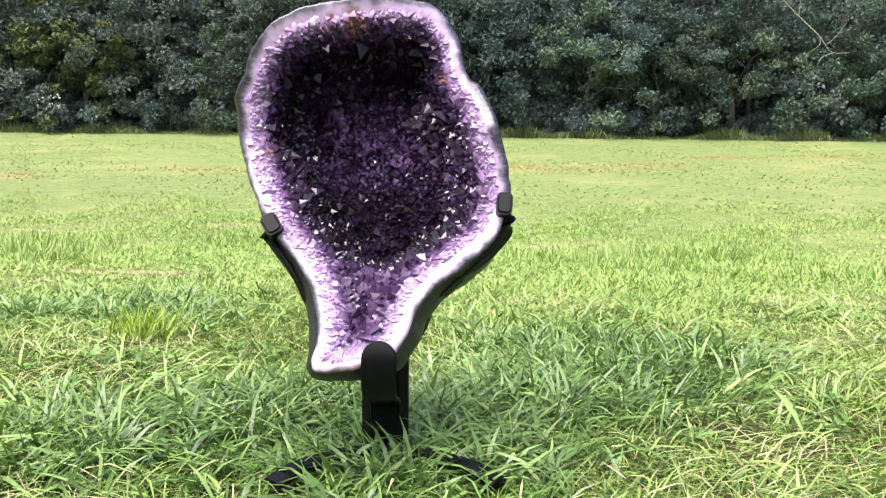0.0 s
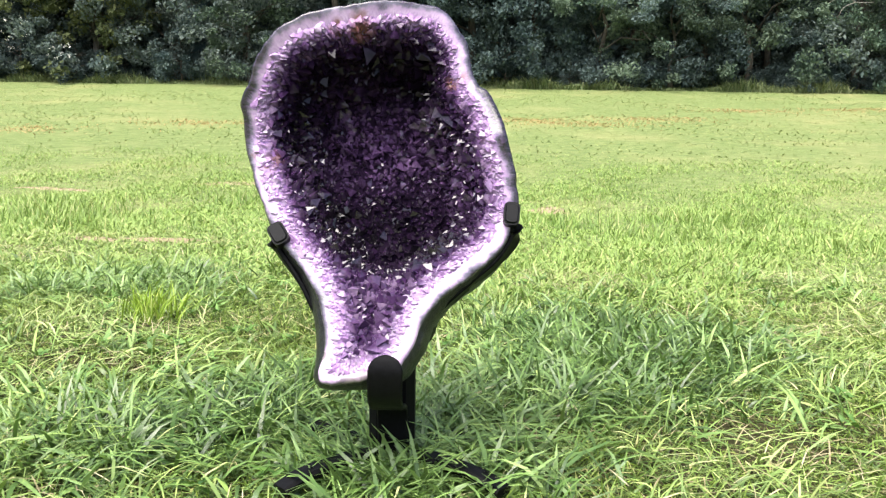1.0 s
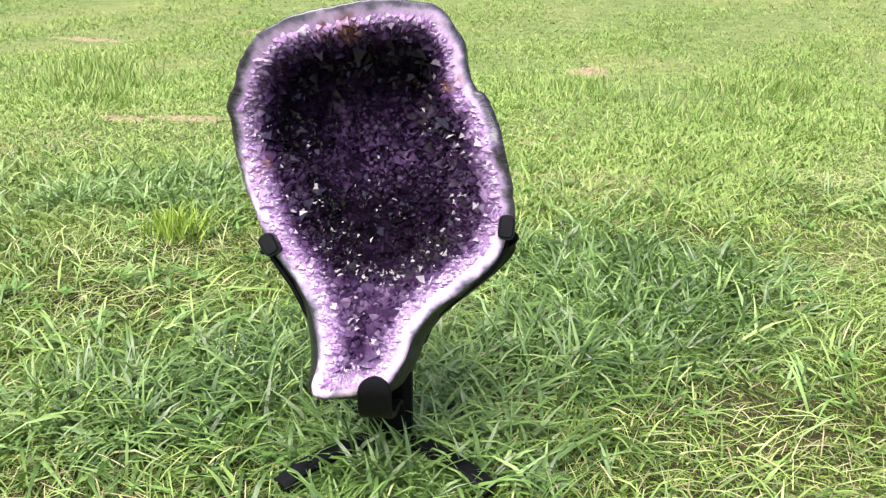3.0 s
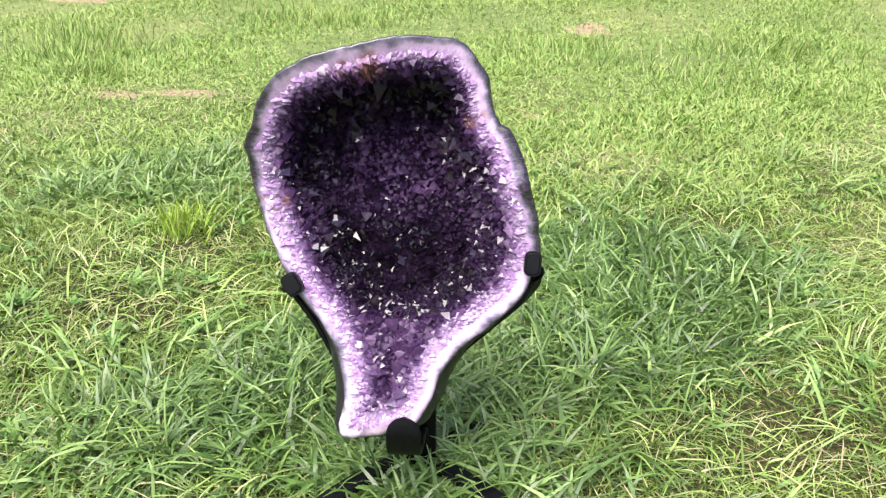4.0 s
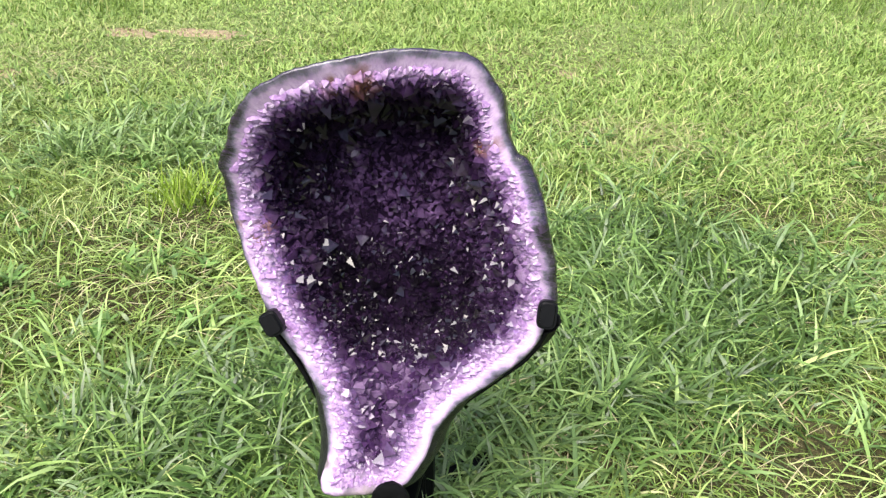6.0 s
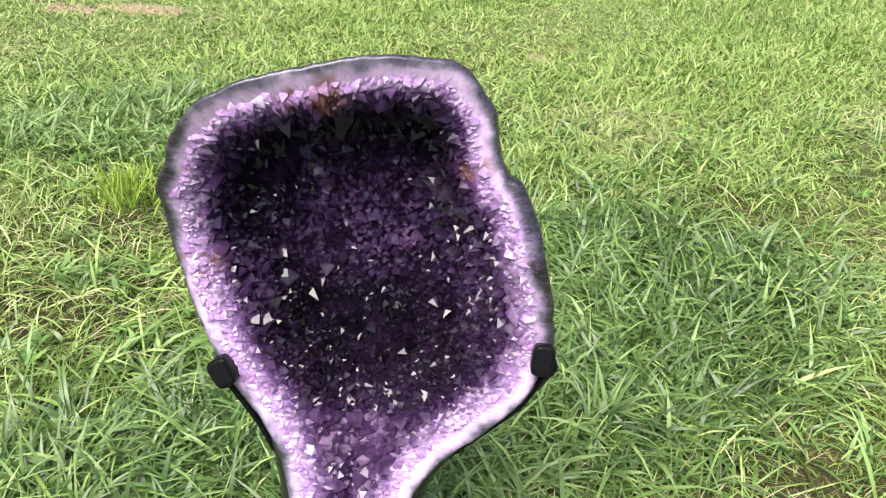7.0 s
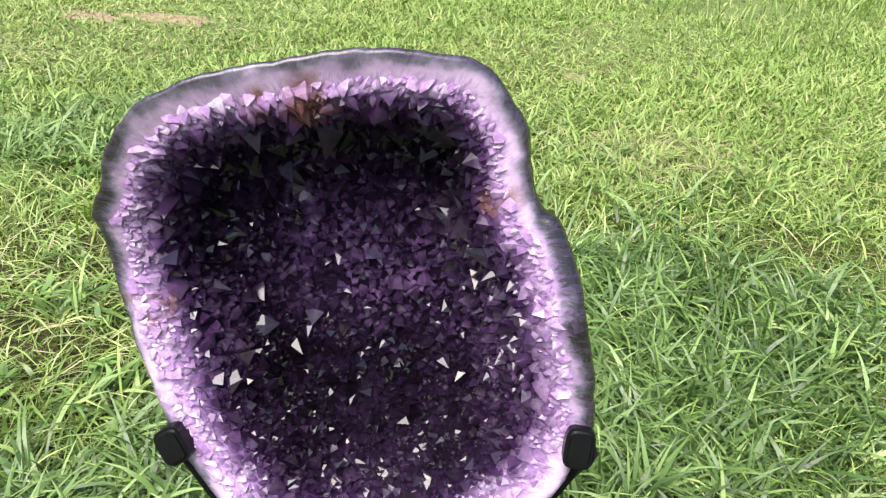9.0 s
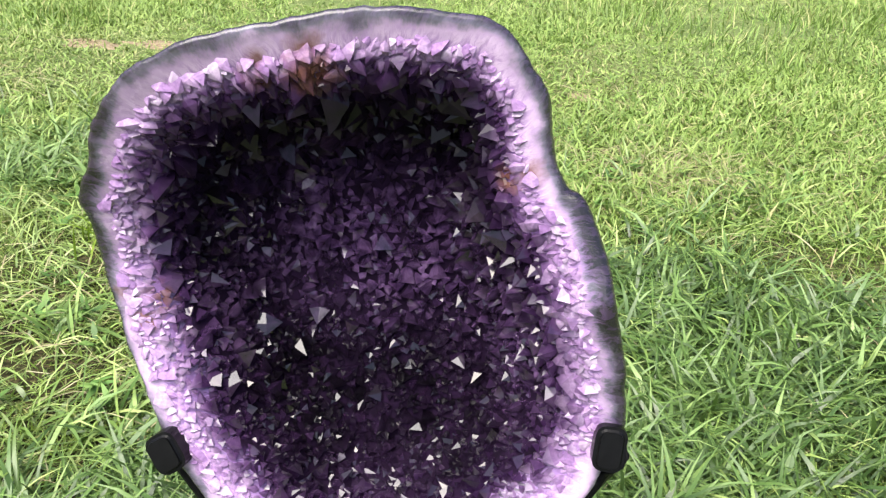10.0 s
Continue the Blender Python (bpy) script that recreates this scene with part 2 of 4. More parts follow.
def amethyst(name, tied):
    """Glassy violet quartz, paler near the rim: tied to the lining's own zone, or the deep colour alone."""
    k = Mat(name, rough=0.1, spec=0.5)
    r = k.piece() if not tied else k.island()
    haze = k.noise(9, 3, vec=k.coords(world_space=True))
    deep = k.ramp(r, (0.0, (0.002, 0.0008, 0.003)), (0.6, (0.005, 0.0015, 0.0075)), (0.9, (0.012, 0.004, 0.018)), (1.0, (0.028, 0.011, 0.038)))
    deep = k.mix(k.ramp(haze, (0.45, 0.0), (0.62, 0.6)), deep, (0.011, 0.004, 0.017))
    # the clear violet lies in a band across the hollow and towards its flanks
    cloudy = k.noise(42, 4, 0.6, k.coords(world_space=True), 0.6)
    # its tone is raised to stand in for facet glints
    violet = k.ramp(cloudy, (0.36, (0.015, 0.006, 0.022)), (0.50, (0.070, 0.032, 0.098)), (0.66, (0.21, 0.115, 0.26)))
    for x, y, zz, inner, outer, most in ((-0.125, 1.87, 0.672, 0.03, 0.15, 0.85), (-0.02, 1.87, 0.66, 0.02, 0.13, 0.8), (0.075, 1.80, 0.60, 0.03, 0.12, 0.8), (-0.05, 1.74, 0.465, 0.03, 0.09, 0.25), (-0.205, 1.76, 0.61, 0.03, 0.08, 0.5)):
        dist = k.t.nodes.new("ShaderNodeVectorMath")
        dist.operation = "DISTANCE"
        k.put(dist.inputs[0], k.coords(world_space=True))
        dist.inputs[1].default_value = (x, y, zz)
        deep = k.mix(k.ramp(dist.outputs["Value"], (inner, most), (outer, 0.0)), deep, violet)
    if tied:
        zone = k.math("ADD", k.attr("zone"), k.math("MULTIPLY", k.math("SUBTRACT", r, 0.5), 0.022))
        pale = k.ramp(r, (0.0, (0.52, 0.36, 0.58)), (0.5, (0.34, 0.195, 0.41)), (0.8, (0.57, 0.42, 0.62)), (1.0, (0.70, 0.58, 0.72)))
        mid = k.ramp(r, (0.0, (0.022, 0.007, 0.036)), (0.6, (0.055, 0.020, 0.082)), (1.0, (0.14, 0.07, 0.185)))
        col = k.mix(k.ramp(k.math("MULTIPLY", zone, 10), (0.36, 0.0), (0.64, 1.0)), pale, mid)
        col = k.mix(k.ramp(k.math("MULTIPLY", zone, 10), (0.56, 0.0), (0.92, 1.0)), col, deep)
        for x, y, zz, rad, soft in ((-0.030, 0.352, 0.080, 0.016, 0.018), (-0.074, 0.344, 0.086, 0.010, 0.012), (-0.205, 0.112, -0.027, 0.010, 0.012), (0.158, 0.262, 0.018, 0.008, 0.014)):
            col = k.mix(k.math("MULTIPLY", k.near(x, y, zz, rad, soft), 0.75), col, (0.15, 0.06, 0.025))
    else:
        col = deep
    veil = k.noise(140, 3, 0.6, k.coords((1, 1, 0.35)))
    col = k.mix(k.ramp(veil, (0.40, 0.55), (0.62, 0.0)), col, k.mix(1.0, col, (0.45, 0.38, 0.5), "MULTIPLY"))
    k.set("Base Color", col)
    # the body of the stone glows softly, its light spread inside; the clear skin mirrors the sky facet by facet
    body = k.t.nodes.new("ShaderNodeVectorMath")
    body.operation = "SCALE"
    k.put(body.inputs[0], k.t.nodes.new("ShaderNodeNewGeometry").outputs["True Normal"])
    body.inputs["Scale"].default_value = 0.45
    soft = k.t.nodes.new("ShaderNodeVectorMath")
    soft.operation = "ADD"
    k.put(soft.inputs[0], body.outputs["Vector"])
    soft.inputs[1].default_value = (0.03, -0.50, 0.25)
    unit = k.t.nodes.new("ShaderNodeVectorMath")
    unit.operation = "NORMALIZE"
    k.put(unit.inputs[0], soft.outputs["Vector"])
    grain = k.t.nodes.new("ShaderNodeBump")
    grain.inputs["Strength"].default_value, grain.inputs["Distance"].default_value = 0.5, 0.004
    k.put(grain.inputs["Height"], veil), k.put(grain.inputs["Normal"], unit.outputs["Vector"])
    k.set("Normal", grain.outputs["Normal"])
    k.set("Roughness", 0.6), k.set("Specular IOR Level", 0.05)
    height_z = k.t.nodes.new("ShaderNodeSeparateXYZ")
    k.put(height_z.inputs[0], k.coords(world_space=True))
    # less coat high in the hollow stands in for shade under the overhang
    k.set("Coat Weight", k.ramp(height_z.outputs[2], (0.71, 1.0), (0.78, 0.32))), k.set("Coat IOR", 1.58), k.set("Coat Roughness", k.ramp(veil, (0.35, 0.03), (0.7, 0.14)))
    return k.m


def bed_material():
    k = Mat("crystal bed", rough=0.9, spec=0.1)
    n = k.noise(60, 5, 0.6)
    col = k.ramp(n, (0.3, (0.004, 0.0015, 0.006)), (0.7, (0.016, 0.006, 0.024)))
    pale = k.ramp(n, (0.3, (0.12, 0.06, 0.17)), (0.7, (0.30, 0.19, 0.38)))
    k.set("Base Color", k.mix(k.ramp(k.math("MULTIPLY", k.attr("zone"), 10), (0.4, 0.0), (0.7, 1.0)), pale, col))
    return k.bump(n, 0.6, 0.006).m


def black_paint(name, rough, bump):
    k = Mat(name, rough=rough, spec=0.1)
    n = k.noise(120, 5, 0.65)
    k.set("Base Color", k.ramp(n, (0.3, (0.002, 0.002, 0.0024)), (0.7, (0.005, 0.005, 0.006))))
    k.set("Roughness", k.ramp(k.noise(25, 4), (0.3, rough - 0.08), (0.7, rough + 0.12)))
    return k.bump(n, bump, 0.003).m


def shell_material():
    k = Mat("painted geode shell", rough=0.4, spec=0.5)
    n, big = k.noise(70, 6, 0.65), k.noise(14, 4, 0.6)
    col = k.ramp(n, (0.3, (0.005, 0.005, 0.007)), (0.7, (0.016, 0.016, 0.019)))
    col = k.mix(k.ramp(big, (0.60, 0.0), (0.72, 0.5)), col, (0.04, 0.039, 0.045))
    k.set("Base Color", col)
    return k.bump(k.math("ADD", n, big), 0.5, 0.008).m


def bark_material():
    k = Mat("bark", rough=0.9, spec=0.2)
    n = k.noise(3, 6, 0.7, k.coords((6, 6, 1)))
    k.set("Base Color", k.ramp(n, (0.3, (0.03, 0.026, 0.022)), (0.7, (0.11, 0.098, 0.08))))
    return k.bump(n, 0.8, 0.03).m


def leaf_material(name, dark, mid, light):
    k = Mat(name, rough=0.75, spec=0.1)
    r = k.island()
    col = k.ramp(r, (0.0, dark), (0.6, mid), (1.0, light))
    big = k.noise(0.55, 3, vec=k.coords(world_space=True))
    col = k.mix(k.ramp(big, (0.4, 0.0), (0.62, 0.65)), col, light)
    col = k.mix(k.ramp(big, (0.32, 0.6), (0.45, 0.0)), col, dark)
    col = k.mix(1.0, col, k.ramp(k.piece(), (0.0, 0.62), (0.5, 0.88), (1.0, 1.2)), "MULTIPLY")
    k.set("Base Color", col)
    tr = k.t.nodes.new("ShaderNodeBsdfTranslucent")
    k.put(tr.inputs["Color"], col)
    ms = k.t.nodes.new("ShaderNodeMixShader")
    ms.inputs[0].default_value = 0.25
    k.t.links.new(k.b.outputs[0], ms.inputs[1]), k.t.links.new(tr.outputs[0], ms.inputs[2])
    k.t.links.new(ms.outputs[0], k.t.nodes["Material Output"].inputs["Surface"])
    return k.m


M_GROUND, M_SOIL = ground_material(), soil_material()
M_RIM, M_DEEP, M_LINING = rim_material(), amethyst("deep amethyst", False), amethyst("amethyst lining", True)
M_BED = bed_material()
M_SHELL, M_STAND = shell_material(), black_paint("black stand paint", 0.5, 0.15)
M_PAD = black_paint("black rubber pad", 0.36, 0.05)
M_PAD.node_tree.nodes["Principled BSDF"].inputs["Specular IOR Level"].default_value = 0.16
M_BARK = bark_material()
# blue-grey distance haze is mixed into the next three leaf colours
M_LEAF = leaf_material("hazed dark leaves", (0.040, 0.064, 0.064), (0.068, 0.100, 0.098), (0.115, 0.155, 0.146))
M_LEAF_GREY = leaf_material("hazed grey-green leaves", (0.058, 0.088, 0.084), (0.108, 0.148, 0.136), (0.185, 0.225, 0.198))
M_LEAF_GREEN = leaf_material("hazed mid green leaves", (0.046, 0.080, 0.060), (0.090, 0.138, 0.096), (0.155, 0.205, 0.142))
M_LEAF_LIGHT = leaf_material("light leaves", (0.065, 0.095, 0.042), (0.125, 0.165, 0.068), (0.23, 0.26, 0.12))
M_BLOSSOM = Mat("white blossom", rough=0.7)
M_BLOSSOM.set("Base Color", M_BLOSSOM.ramp(M_BLOSSOM.island(), (0.0, (0.62, 0.62, 0.55)), (1.0, (0.8, 0.8, 0.76))))
M_BLOSSOM = M_BLOSSOM.m
M_BARE = Mat("bare twig bark", rough=0.9, spec=0.2)
M_BARE.set("Base Color", M_BARE.ramp(M_BARE.noise(20, 4), (0.3, (0.16, 0.15, 0.13)), (0.7, (0.30, 0.29, 0.26))))
M_BARE = M_BARE.m


# ---- mesh helpers ----
def quick(name, verts, faces, material, smooth=False, attrs=()):
    """A mesh of equal-sided faces from arrays."""
    verts, faces = np.asarray(verts, dtype=np.float32), np.asarray(faces, dtype=np.int32)
    me = bpy.data.meshes.new(name)
    me.vertices.add(len(verts))
    me.vertices.foreach_set("co", verts.ravel())
    side = faces.shape[1]
    me.loops.add(faces.size)
    me.loops.foreach_set("vertex_index", faces.ravel())
    me.polygons.add(len(faces))
    me.polygons.foreach_set("loop_start", np.arange(0, faces.size, side, dtype=np.int32))
    me.polygons.foreach_set("use_smooth", np.full(len(faces), smooth))
    for key, values in attrs:
        a = me.attributes.new(key, "FLOAT", "POINT")
        a.data.foreach_set("value", np.asarray(values, dtype=np.float32))
    me.materials.append(material)
    me.update(calc_edges=True)
    return me


def part(name, me, parent, label=""):
    ob = new(name, me)
    ob.parent = parent
    return tagged(ob, label)


def tube(points, radii, sides=8, squash=None):
    """Rings along a bent line: vertices and quads."""
    pts = [Vector(p) for p in points]
    verts, faces = [], []
    for i, p in enumerate(pts):
        way = (pts[min(i + 1, len(pts) - 1)] - pts[max(i - 1, 0)]).normalized()
        a = way.cross(Vector((0.31, 0.95, 0.1))).normalized()
        b = way.cross(a)
        for s in range(sides):
            g = 2 * math.pi * s / sides
            verts.append(p + (a * math.cos(g) + b * math.sin(g)) * radii[i])
    for i in range(len(pts) - 1):
        for s in range(sides):
            q = (s + 1) % sides
            faces.append((i * sides + s, i * sides + q, (i + 1) * sides + q, (i + 1) * sides + s))
    return verts, faces


def bar(name, points, acrosses, width, thick, material, round_end=True):
    """A flat metal bar swept along points; acrosses gives its width direction at each point. The end is rounded in plan."""
    pts = [Vector(p) for p in points]
    acr = [Vector(a).normalized() for a in acrosses]
    n = len(pts)
    verts, faces = [], []
    length = [0.0]
    for i in range(1, n):
        length.append(length[-1] + (pts[i] - pts[i - 1]).length)
    total = length[-1]
    bev = thick * 0.3
    for i in range(n):
        way = (pts[min(i + 1, n - 1)] - pts[max(i - 1, 0)]).normalized()
        a = (acr[i] - way * acr[i].dot(way)).normalized()
        up = a.cross(way).normalized()
        half = width / 2
        left = total - length[i]
        if round_end and left < half:
            half = max(0.15 * half, math.sqrt(max(0.0, half * half - (half - left) ** 2)))
        h = thick / 2
        for sa, su in ((-half, -h + bev), (-half + bev, -h), (half - bev, -h), (half, -h + bev), (half, h - bev), (half - bev, h), (-half + bev, h), (-half, h - bev)):
            verts.append(pts[i] + a * sa + up * su)
    for i in range(n - 1):
        for s in range(8):
            q = (s + 1) % 8
            faces.append((i * 8 + s, i * 8 + q, (i + 1) * 8 + q, (i + 1) * 8 + s))
    me = bpy.data.meshes.new(name)
    me.from_pydata(verts, [], faces + [tuple(range(7, -1, -1)), tuple(range((n - 1) * 8, n * 8))])
    me.materials.append(material)
    me.polygons.foreach_set("use_smooth", [True] * len(me.polygons))
    me.set_sharp_from_angle(angle=radians(38))
    me.update()
    return me


def smooth_path(points, steps=6):
    """A rounded line through a few places."""
    p = [Vector(points[0])] + [Vector(q) for q in points] + [Vector(points[-1])]
    out = []
    for i in range(1, len(p) - 2):
        a, b, c, d = p[i - 1], p[i], p[i + 1], p[i + 2]
        for s in range(steps):
            t = s / steps
            out.append(0.5 * (2 * b + (c - a) * t + (2 * a - 5 * b + 4 * c - d) * t * t + (3 * b - a - 3 * c + d) * t ** 3))
    return out + [p[-2]]


# ---- ground ----
PROFILE_Y = [-60, 1, 5, 8, 10.5, 16, 21, 27, 33, 45, 80, 200]
PROFILE_Z = [0.0, 0.0, -0.04, -0.16, -0.03, 0.27, 0.62, 1.1, 1.7, 2.6, 3.6, 4.0]


def height(x, y):
    """The field's height: level round the stand, dipping, then rising to the woods."""
    x, y = np.asarray(x, float), np.asarray(y, float)
    z = sum(np.interp(y + k, PROFILE_Y, PROFILE_Z) for k in (-1.2, -0.6, 0, 0.6, 1.2)) / 5
    z = z + 0.012 * np.sin(x * 2.1 + 0.7) * np.sin(y * 1.7) + 0.008 * np.sin(x * 5.3 + y * 3.1)
    return z


def build_ground():
    xs = np.concatenate([np.linspace(-150, -30, 16), np.linspace(-28, -5, 24), np.linspace(-4.6, 4.6, 93), np.linspace(5, 28, 24), np.linspace(30, 150, 16)])
    ys = np.concatenate([np.linspace(-90, -6, 16), np.linspace(-5, 0.4, 19), np.linspace(0.5, 10, 96), np.linspace(10.5, 50, 60), np.linspace(55, 190, 14)])
    gx, gy = np.meshgrid(xs, ys)
    v = np.stack([gx.ravel(), gy.ravel(), height(gx, gy).ravel()], 1)
    w, h = len(xs), len(ys)
    i = (np.arange(h - 1)[:, None] * w + np.arange(w - 1)[None]).ravel()
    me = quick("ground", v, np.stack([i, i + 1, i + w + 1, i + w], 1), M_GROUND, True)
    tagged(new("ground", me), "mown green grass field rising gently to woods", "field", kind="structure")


build_ground()

# bare places in the turf: x, y, half width, half depth
BARE = [(0.64, 7.35, 0.22, 0.24), (-2.2, 4.74, 0.17, 0.10), (-1.83, 4.86, 0.28, 0.09), (0.18, 4.52, 0.07, 0.06), (-4.4, 8.3, 0.4, 0.12), (-2.49, 4.0, 0.14, 0.06), (-2.75, 9.0, 0.5, 0.14)]


def soil_patch(x, y, a, b, seed):
    rng = random.Random(seed)
    verts, faces = [], []
    rings, sides = 6, 28
    wob = [1 + 0.7 * noise.noise((math.cos(2 * math.pi * s / sides) * 1.6 + seed * 9, math.sin(2 * math.pi * s / sides) * 1.6, 0)) for s in range(sides)]
    for r in range(rings + 1):
        for s in range(sides):
            g, f = 2 * math.pi * s / sides, r / rings
            px, py = x + a * wob[s] * f * math.cos(g), y + b * wob[s] * f * math.sin(g)
            rise = 0.003 * (1 - f * f) + rng.uniform(0, 0.008) * (1 - f) - (0.012 if r == rings else 0)
            verts.append((px, py, float(height(px, py)) + rise))
    for r in range(rings):
        for s in range(sides):
            q = (s + 1) % sides
            faces.append((r * sides + s, r * sides + q, (r + 1) * sides + q, (r + 1) * sides + s))
    me = quick("bare_soil", verts, faces, M_SOIL, True)
    tagged(new("bare_soil", me), "bare patch of reddish soil in the turf", "soil patch", "bare soil patches", "structure")


for i, (x, y, a, b) in enumerate(BARE):
    soil_patch(x, y, a, b, i)


# ---- grass ----
def blades(name, x, y, length, width, lean, droop, material, levels=4, label="", seed=1, lift=0.0, heading=None):
    """Grass blades as bent tapering strips, all in one mesh."""
    rng = np.random.default_rng(seed)
    ok = off_legs(x, y) | (length < 0.035) | (rng.random(len(x)) < 0.4)
    x, y, length, width, lean, droop = x[ok], y[ok], length[ok], width[ok], lean[ok], droop[ok]
    heading = None if heading is None else heading[ok]
    n = len(x)
    az = rng.uniform(0, 2 * np.pi, n) if heading is None else heading
    roll = rng.normal(0, 0.5, n)
    ca, sa = np.cos(az), np.sin(az)
    px, py = -np.sin(az + roll), np.cos(az + roll)
    z0 = height(x, y) - 0.008 + lift
    s = np.linspace(0, 1, levels)
    v = np.zeros((n, levels, 2, 3), np.float32)
    for i, t in enumerate(s):
        out = length * (lean * t + droop * t * t * 0.75)
        up = length * (t - 0.5 * lean * lean * t - droop * 0.62 * t ** 3)
        w = width * 0.5 * (0.75 + 0.5 * t if t < 0.5 else (1 - t) * 2 + 0.07 * t)
        cx, cy, cz = x + ca * out, y + sa * out, z0 + np.maximum(up, 0.004)
        tilt = 0.25 * w * np.sin(roll * 3)
        for j, sg in enumerate((-1, 1)):
            v[:, i, j, 0], v[:, i, j, 1], v[:, i, j, 2] = cx + px * w * sg, cy + py * w * sg, cz + tilt * sg
    k = np.arange(n)[:, None] * (levels * 2) + np.arange(levels - 1)[None] * 2
    f = np.stack([k, k + 1, k + 3, k + 2], -1).reshape(-1, 4)
    along = np.tile(np.repeat(s, 2), n)
    me = quick(name, v.reshape(-1, 3), f, material, True, (("along", along),))
    return tagged(new(name, me), label, "grass", kind="stuff")


def off_legs(x, y, reach=0.036):
    """False for places close before the two front legs of the stand."""
    ok = np.ones(len(x), bool)
    for ax, ay, bx, by in ((-0.16, 1.65, -0.24, 1.53), (0.08, 1.69, 0.20, 1.58)):
        dx, dy = bx - ax, by - ay
        t = np.clip(((x - ax) * dx + (y + 0.02 - ay) * dy) / (dx * dx + dy * dy), 0, 1)
        ok &= np.hypot(x - ax - dx * t, y + 0.02 - ay - dy * t) > reach
    return ok


def clear(x, y, keep=0.12, rng=None):
    """Drops most of the places that lie on bare soil."""
    rng = rng or np.random.default_rng(5)
    ok = np.ones(len(x), bool)
    for bx, by, a, b in BARE:
        ok &= (((x - bx) / a) ** 2 + ((y - by) / b) ** 2 > 1) | (rng.random(len(x)) < keep)
    return ok


def wave(x, y, s, seed):
    """A soft random field between 0 and 1."""
    r = np.random.default_rng(seed)
    v = 0
    for k in range(6):
        a, ph, f = r.uniform(0, 6.28), r.uniform(0, 6.28), s * r.uniform(0.6, 1.7)
        v = v + np.sin((x * np.cos(a) + y * np.sin(a)) * f + ph)
    return 0.5 + 0.5 * np.tanh(v / 2.2)


def wedge(rng, n, y0, y1, margin):
    """Random places of the field in front of the walk, between two distances."""
    y = np.sqrt(rng.uniform(0, 1, n) * ((y1 + 1) ** 2 - (y0 + 1) ** 2) + (y0 + 1) ** 2) - 1
    x = rng.uniform(-1, 1, n) * (0.60 * y + margin) - 0.02 * y
    return x, y


# where the turf is long and darkened, partly for the stand's shade, and where it is thin and dry: x, y, half width,
# half depth
LUSH_SHADE = [(-0.30, 2.15, 0.25, 0.2), (0.10, 2.05, 0.25, 0.16), (0.42, 2.85, 0.30, 0.30), (0.62, 2.48, 0.28, 0.24), (0.85, 2.75, 0.25, 0.2), (-1.28, 3.45, 0.22, 0.28), (-1.62, 3.2, 0.18, 0.14), (-0.45, 1.95, 0.2, 0.2), (-0.68, 1.8, 0.25, 0.2), (0.05, 1.7, 0.25, 0.16), (0.35, 2.25, 0.22, 0.2)]
THIN = [(0.5, 3.9, 0.5, 0.36), (1.25, 3.55, 0.5, 0.4), (1.27, 3.34, 0.16, 0.1), (0.27, 1.93, 0.14, 0.12), (0.75, 2.08, 0.3, 0.15), (-0.94, 2.32, 0.26, 0.18), (-0.97, 2.78, 0.2, 0.08), (-0.77, 1.5, 0.2, 0.1), (-0.74, 2.02, 0.14, 0.07), (-2.4, 4.2, 0.5, 0.3), (0.3, 1.7, 0.1, 0.06), (1.05, 2.05, 0.3, 0.2)]


def spots(x, y, places):
    """How far a place lies within any of the listed patches, 0 to 1."""
    v = np.zeros(len(x))
    for px, py, a, b in places:
        v = np.maximum(v, np.exp(-(((x - px) / a) ** 2 + ((y - py) / b) ** 2)))
    return v


